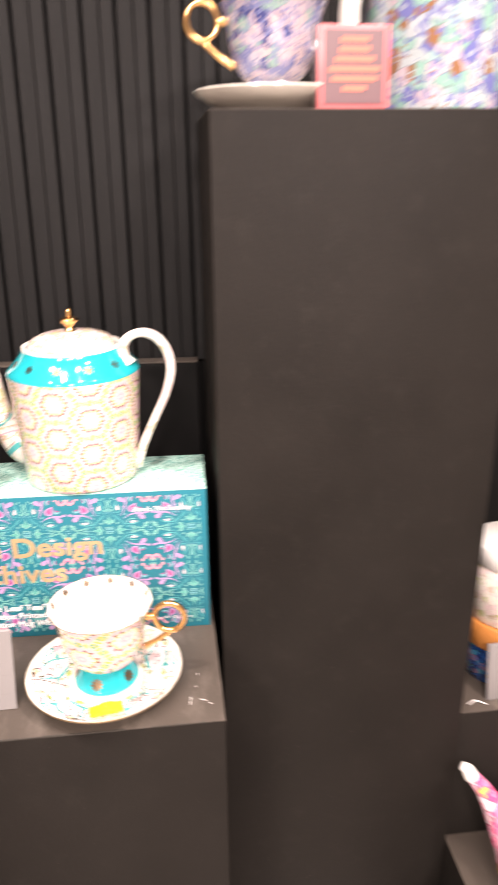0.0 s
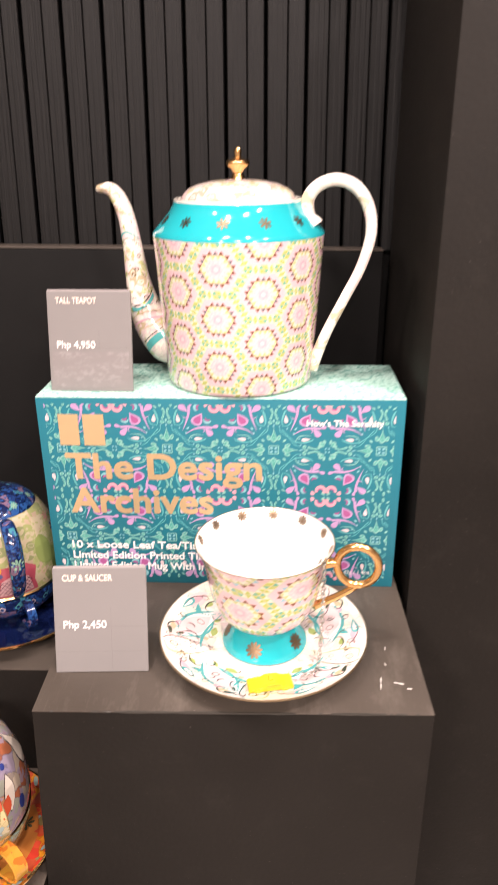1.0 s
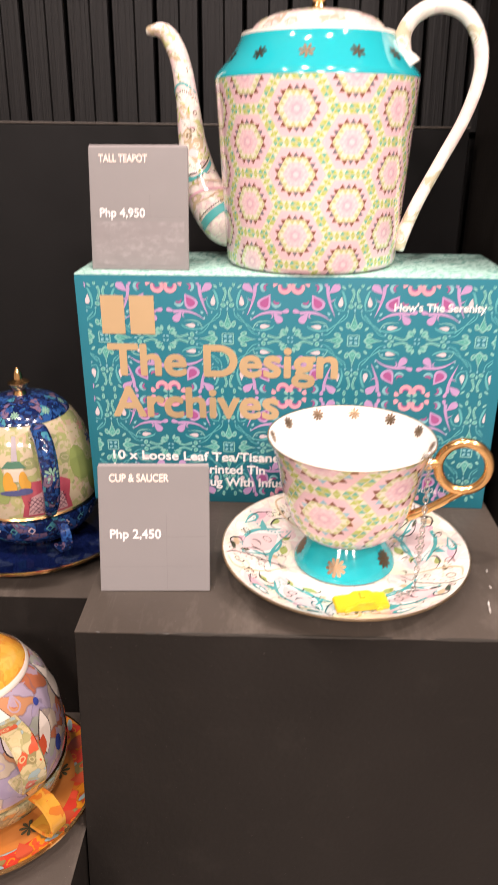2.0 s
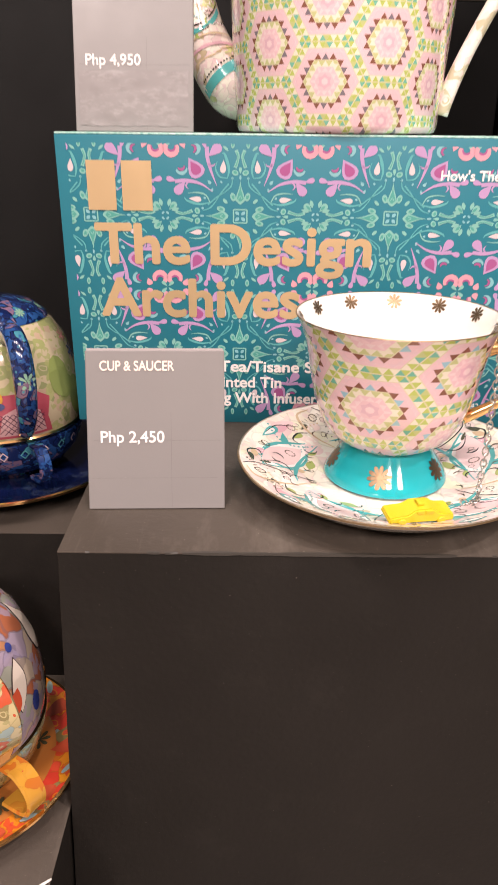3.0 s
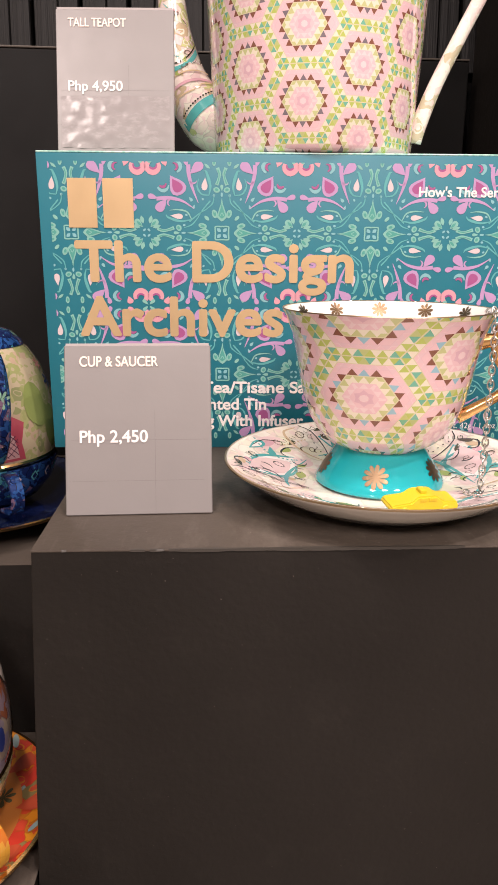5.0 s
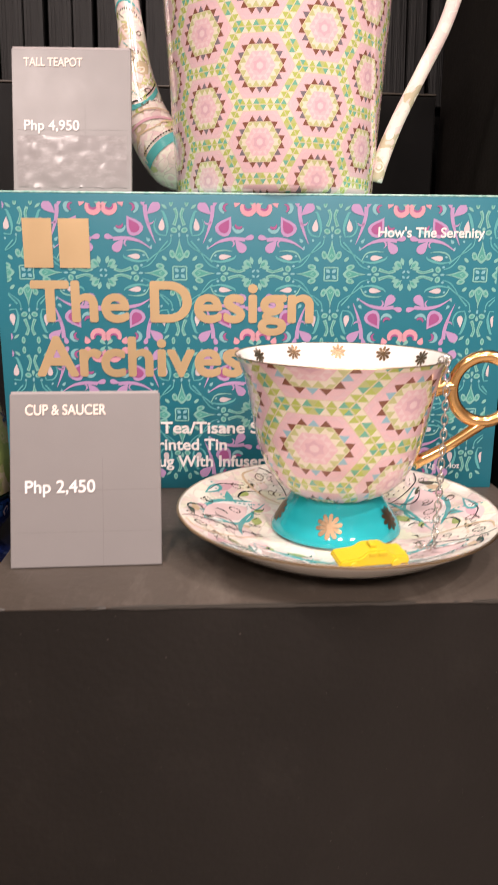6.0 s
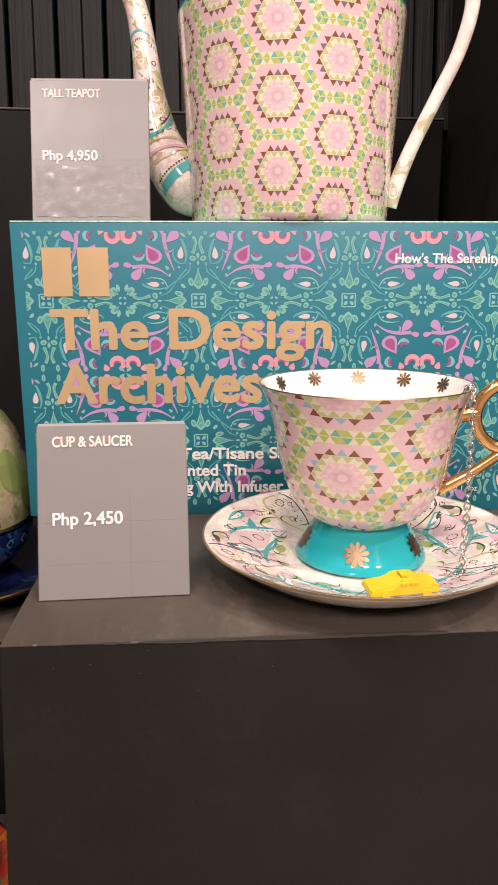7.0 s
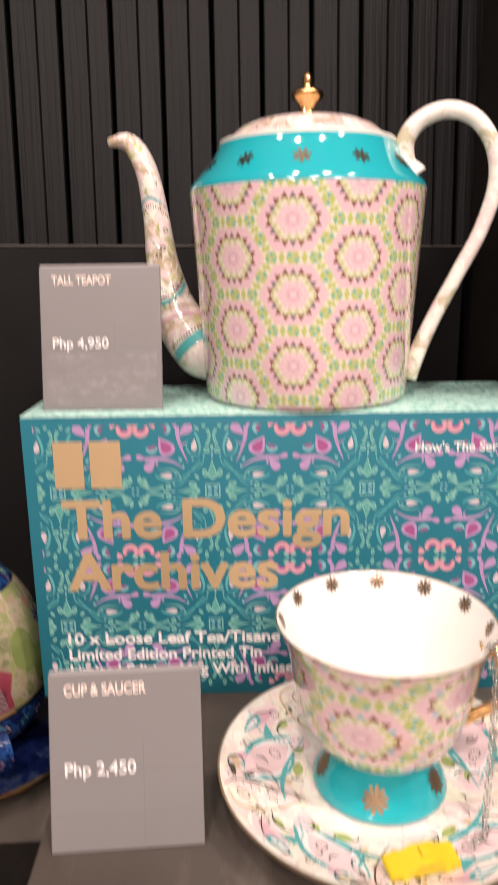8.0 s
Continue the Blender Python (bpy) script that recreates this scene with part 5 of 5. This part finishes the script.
OC, OZ = (-0.0885, 0.026), 0.6685
or_saucer = set_saucer("saucer", "red and orange printed saucer under the patchwork teapot set", OC, OZ, 0.079, ORANGE_PRINT, ORANGE_PRINT, "saucers of the teapot sets")
or_cup = thing("tea_cup", "patchwork printed cup with an orange handle under a teapot", "cup")
part("bowl", turned([(0.03, OZ + 0.007), (0.032, OZ + 0.012), (0.045, OZ + 0.017), (0.054, OZ + 0.028), (0.0585, OZ + 0.043), (0.0582, OZ + 0.0445), (0.03, OZ + 0.0445)], OC), OLIVE_PRINT, or_cup)
or_grip = cup_ring(or_cup, OC, 56, 0.0545, OZ + 0.031, 0.026, AMBER, 0.013)
or_pot = thing("teapot", "small rounded teapot with patchwork print over an orange saucer", "teapot")
part("body", turned([(r, z - BZ + OZ) for r, z in BP], OC), PATCH_PRINT, or_pot)
part("gilt_band", turned([(0.0576, OZ + 0.0462), (0.0588, OZ + 0.0478), (0.0578, OZ + 0.0492)], OC), GOLD, or_pot)
OL = OZ + 0.0055
part("lid", turned([(0.0395, OL + 0.1198), (0.0385, OL + 0.1222), (0.030, OL + 0.1295), (0.018, OL + 0.1335), (0.0, OL + 0.135)], OC), AMBER, or_pot, "amber yellow lid")
STRAP_PRINT = floral_china("strap_print", (0.4, 0.33, 0.17), [(0.28, 0.25, 0.11), (0.42, 0.35, 0.19), (0.24, 0.31, 0.3), (0.2, 0.16, 0.07), (0.44, 0.37, 0.22), (0.4, 0.07, 0.03)], 0.007, 0.12, 0.3)
tagged(cup_ring(or_pot, OC, 46, 0.050, OZ + 0.094, 0.038, STRAP_PRINT, 0.017), "olive printed strap handle")


def patchwork():
    """Pale petals, red and tan lozenges and blue ovals round the patchwork pot, and the rings of its saucer."""
    body = next(c for c in or_pot.children if c.name.startswith("body"))
    profile = [(r, z - BZ + OZ) for r, z in BP]
    white, scarlet, tan, royal, line = glaze("patch_white", (0.68, 0.6, 0.52)), glaze("patch_scarlet", (0.5, 0.075, 0.03)), glaze("patch_tan", (0.56, 0.3, 0.11)), glaze("patch_royal", (0.03, 0.05, 0.24)), glaze("patch_line", (0.05, 0.03, 0.03))
    spot = lambda polys, z, turn, lift, ink: part("printed_patch", printed(polys, on_turned(profile, OC, OZ + z, turn, lift=lift), 0.004), ink, body)
    for k in range(6):
        a = 60 * k + 62
        spot([drop(0, 0, 100, 0.042, 0.021, 26)], 0.105, a - 14, 0.0004, line)
        spot([drop(0, 0, 100, 0.040, 0.019, 26)], 0.105, a - 14, 0.0006, white)
        spot([leaf(0, 0, 78, 0.034, 0.013, 20)], 0.088, a + 10, 0.0004, line)
        spot([leaf(0, 0, 78, 0.032, 0.0115, 20)], 0.088, a + 10, 0.0006, white)
        spot([leaf(0.001, -0.003, 62, 0.02, 0.0105)], 0.083, a + 2, 0.0008, scarlet)
        spot([oval(0, 0, 90, 0.014, 0.008)], 0.069, a + 20, 0.0006, royal)
        spot([oval(0, 0, 90, 0.006, 0.005)], 0.110, a + 14, 0.0006, royal)
        spot([oval(0, 0, 84, 0.028, 0.014)], 0.060, a - 8, 0.0004, line)
        spot([oval(0, 0, 84, 0.0265, 0.0125)], 0.060, a - 8, 0.0006, tan)
    a = radians(56)
    out, side = Vector((math.sin(a), -math.cos(a), 0)), Vector((math.cos(a), math.sin(a), 0))
    mid = Vector((OC[0], OC[1], 0)) + out * 0.0722 + Vector((0, 0, OZ + 0.0432))
    up = (Vector((0, 0, 1)) - out * 1.0).normalized()
    part("printed_sun", printed(daisy(0.0085, 9), lambda x, y: tuple(mid + side * x + up * y)), scarlet, or_grip)
    lid = next(c for c in or_pot.children if c.name.startswith("lid"))
    part("pale_rim", turned([(0.0402, OL + 0.1192), (0.0401, OL + 0.1212), (0.0380, OL + 0.1232)], OC), white, lid, "cream ring round the lid")
    dish = or_saucer
    part("amber_well", turned([(0.034, OZ + 0.0078), (0.0395, OZ + 0.0080), (0.0572, OZ + 0.0112), (0.0612, OZ + 0.0122)], OC, 80), glaze("amber_well", (0.5, 0.17, 0.025), 0.1, 0.15), dish, "burnt orange well")
    pale = glaze("patch_sky", (0.3, 0.42, 0.43))
    def rim(x, y, lift=0.0):
        r = math.hypot(x, y)
        z = 0.0112 + 0.0035 * (r - 0.0572) / 0.0139 if r < 0.0711 else 0.0147 + 0.0031 * (r - 0.0711) / 0.0069
        return (OC[0] + x, OC[1] + y, OZ + z + 0.0006 + lift)
    at = lambda d, a: (d * math.cos(radians(a)), d * math.sin(radians(a)))
    for k in range(12):
        a = 30 * k + 8
        part("printed_flame", printed([drop(*at(0.066, a), a + 180, 0.017, 0.014)], rim, 0.004), scarlet, dish)
        part("printed_dash", printed([oval(*at(0.0735, a + 15), a + 70, 0.010, 0.0042)], lambda x, y: rim(x, y, 0.0002), 0.004), pale, dish)
    for k in range(6):
        x, y = at(0.0505, 60 * k + 20)
        part("printed_star", printed([[(x + u, y + v) for u, v in q] for q in daisy(0.014, 8)], lambda u, v: (OC[0] + u, OC[1] + v, OZ + 0.0080 + 0.0042 * max(0, math.hypot(u, v) - 0.0395) / 0.0217 + 0.0007), 0.004), INK["olive"], dish)


patchwork()
tape_scrap = thing("plastic_scrap", "thin shiny strip of tape on the low plinth edge", "scrap")
part("strip", rod([(-0.032, -0.062, 0.6688), (-0.022, -0.052, 0.6696), (-0.012, -0.043, 0.6690)], [0.0007, 0.0012, 0.0007], 8), GLUE, tape_scrap)


# ---- on the tall plinth ----
TZ = 1.4437
QC = (0.386, 0.252)
tall_saucer = thing("saucer", "plain cream underside of a saucer on the tall plinth", "saucer")
part("dish", turned([(0.0, TZ), (0.045, TZ), (0.048, TZ + 0.003), (0.066, TZ + 0.0085), (0.081, TZ + 0.0165), (0.0855, TZ + 0.0215), (0.085, TZ + 0.0225), (0.078, TZ + 0.018), (0.06, TZ + 0.011), (0.0, TZ + 0.007)], QC, 80), CREAM_CHINA, tall_saucer)
footed_cup("lilac flower printed cup with a gilt ring handle on a saucer", QC, TZ + 0.0072 - F0, 184, GARDEN_PRINT, GARDEN_PRINT, "lilac flower printed bowl")

sign = thing("shop_sign", "small pink notice with orange lines in a clear stand", "sign", at=pose(0.419, 0.174, TZ + 0.0004, -4, 0, 1.5))
part("backing", block((0, 0, 0), (0.0725, 0.003, 0.0745), 0.0005), plain("sign_pink", (0.62, 0.17, 0.18), 0.35), sign)
part("face", block((0.006, -0.001, 0.0045), (0.0665, -0.0003, 0.070)), plain("sign_grey", (0.15, 0.085, 0.095), 0.35), sign, "dark greyish panel")
SIGN_ORANGE = plain("sign_orange", (0.66, 0.17, 0.11), 0.4)
for k, w in enumerate((0.029, 0.031, 0.040, 0.051, 0.046, 0.024)):
    part("text_bar", block((0.0365 - w / 2, -0.0015, 0.0588 - 0.0087 * k), (0.0365 + w / 2, -0.0011, 0.0638 - 0.0087 * k)), SIGN_ORANGE, sign)
CLEAR = Stuff("clear_acrylic", (1, 1, 1), 0.03)
CLEAR.b.inputs["Transmission Weight"].default_value = 1.0
holder = part("holder", block((-0.004, 0.0032, 0), (-0.0005, 0.006, 0.076), 0.0004), CLEAR.m, sign, "clear acrylic edge")

mug = thing("pitcher", "large lilac and teal flower printed pitcher on the tall plinth", "pitcher")
MC = (0.572, 0.278)
part("body", turned([(0.0, TZ), (0.073, TZ), (0.077, TZ + 0.003), (0.079, TZ + 0.05), (0.080, TZ + 0.15), (0.078, TZ + 0.15), (0.076, TZ + 0.012), (0.0, TZ + 0.008)], MC), floral_china("mug_print", (0.4, 0.46, 0.48), [(0.15, 0.16, 0.4), (0.42, 0.47, 0.5), (0.24, 0.42, 0.36), (0.48, 0.4, 0.45), (0.32, 0.46, 0.45), (0.28, 0.14, 0.07)], 0.014, 0.12, 0.5), mug, "flower printed body")
part("handle", rod([(MC[0] - 0.076, MC[1] - 0.01, TZ + 0.125), (MC[0] - 0.098, MC[1] - 0.02, TZ + 0.12), (MC[0] - 0.104, MC[1] - 0.022, TZ + 0.095), (MC[0] - 0.098, MC[1] - 0.02, TZ + 0.06), (MC[0] - 0.076, MC[1] - 0.01, TZ + 0.04)], [0.010, 0.011, 0.011, 0.011, 0.010], 12), WHITE_CHINA, mug, "white handle")


# ---- beyond the tall plinth ----
EZ = 0.6653
KC = (0.748, 0.268)
stack = thing("tea_canister", "banded canister with white lid and orange band", "canister")
for name, r, z0, z1, mat, lab in (("base", 0.060, 0, 0.058, BLUE_PRINT, "dark printed base"), ("band", 0.063, 0.0585, 0.099, plain("tan_band", (0.5, 0.2, 0.05), 0.35), "orange band"), ("body", 0.0585, 0.0995, 0.188, SPRAY_PRINT, "flower printed body"), ("lid", 0.059, 0.1885, 0.2195, plain("white_lid", (0.8, 0.78, 0.74), 0.35), "white lid")):
    part(name, turned([(0.0, EZ + z0), (r - 0.002, EZ + z0), (r, EZ + z0 + 0.002), (r, EZ + z1 - 0.002), (r - 0.002, EZ + z1), (0.0, EZ + z1)], KC), mat, stack, lab)
side_card = thing("price_card", "pale grey price card beside the canister", "price card", "price cards of the display", at=pose(0.694, 0.192, EZ + 0.0005, -10, 0, 3))
part("front_panel", block((0, -0.0016, 0), (0.075, 0.0012, 0.088), 0.0005), GREY_CARD, side_card)
shred = thing("plastic_scrap", "small clear scrap lying on the plinth edge", "scrap")
part("strip", rod([(0.663, 0.186, EZ + 0.0012), (0.676, 0.19, EZ + 0.003), (0.69, 0.184, EZ + 0.001)], [0.0008, 0.0014, 0.0008], 8), GLUE, shred)

FC = (0.752, 0.07)
pink_pot = thing("teapot", "pink marbled teapot with a white lipped spout", "teapot")
FZ = 0.4305
part("body", turned([(0.0, FZ), (0.05, FZ), (0.055, FZ + 0.004), (0.069, FZ + 0.035), (0.074, FZ + 0.07), (0.069, FZ + 0.11), (0.052, FZ + 0.14), (0.035, FZ + 0.147), (0.02, FZ + 0.158), (0.0, FZ + 0.161)], FC), PINK_PRINT, pink_pot, "pink marbled body")
spout = part("spout", rod([(0.712, 0.084, FZ + 0.055), (0.700, 0.092, FZ + 0.078), (0.685, 0.104, FZ + 0.115), (0.667, 0.115, FZ + 0.148), (0.651, 0.124, FZ + 0.167)], [0.028, 0.024, 0.019, 0.0125, 0.0098], 16), PINK_PRINT, pink_pot, "curved pink spout")
part("lip", rod([(0.6505, 0.123, FZ + 0.1655), (0.645, 0.127, FZ + 0.176), (0.637, 0.131, FZ + 0.181)], [0.0104, 0.0094, 0.006], 16), WHITE_CHINA, spout, "white spout lip")
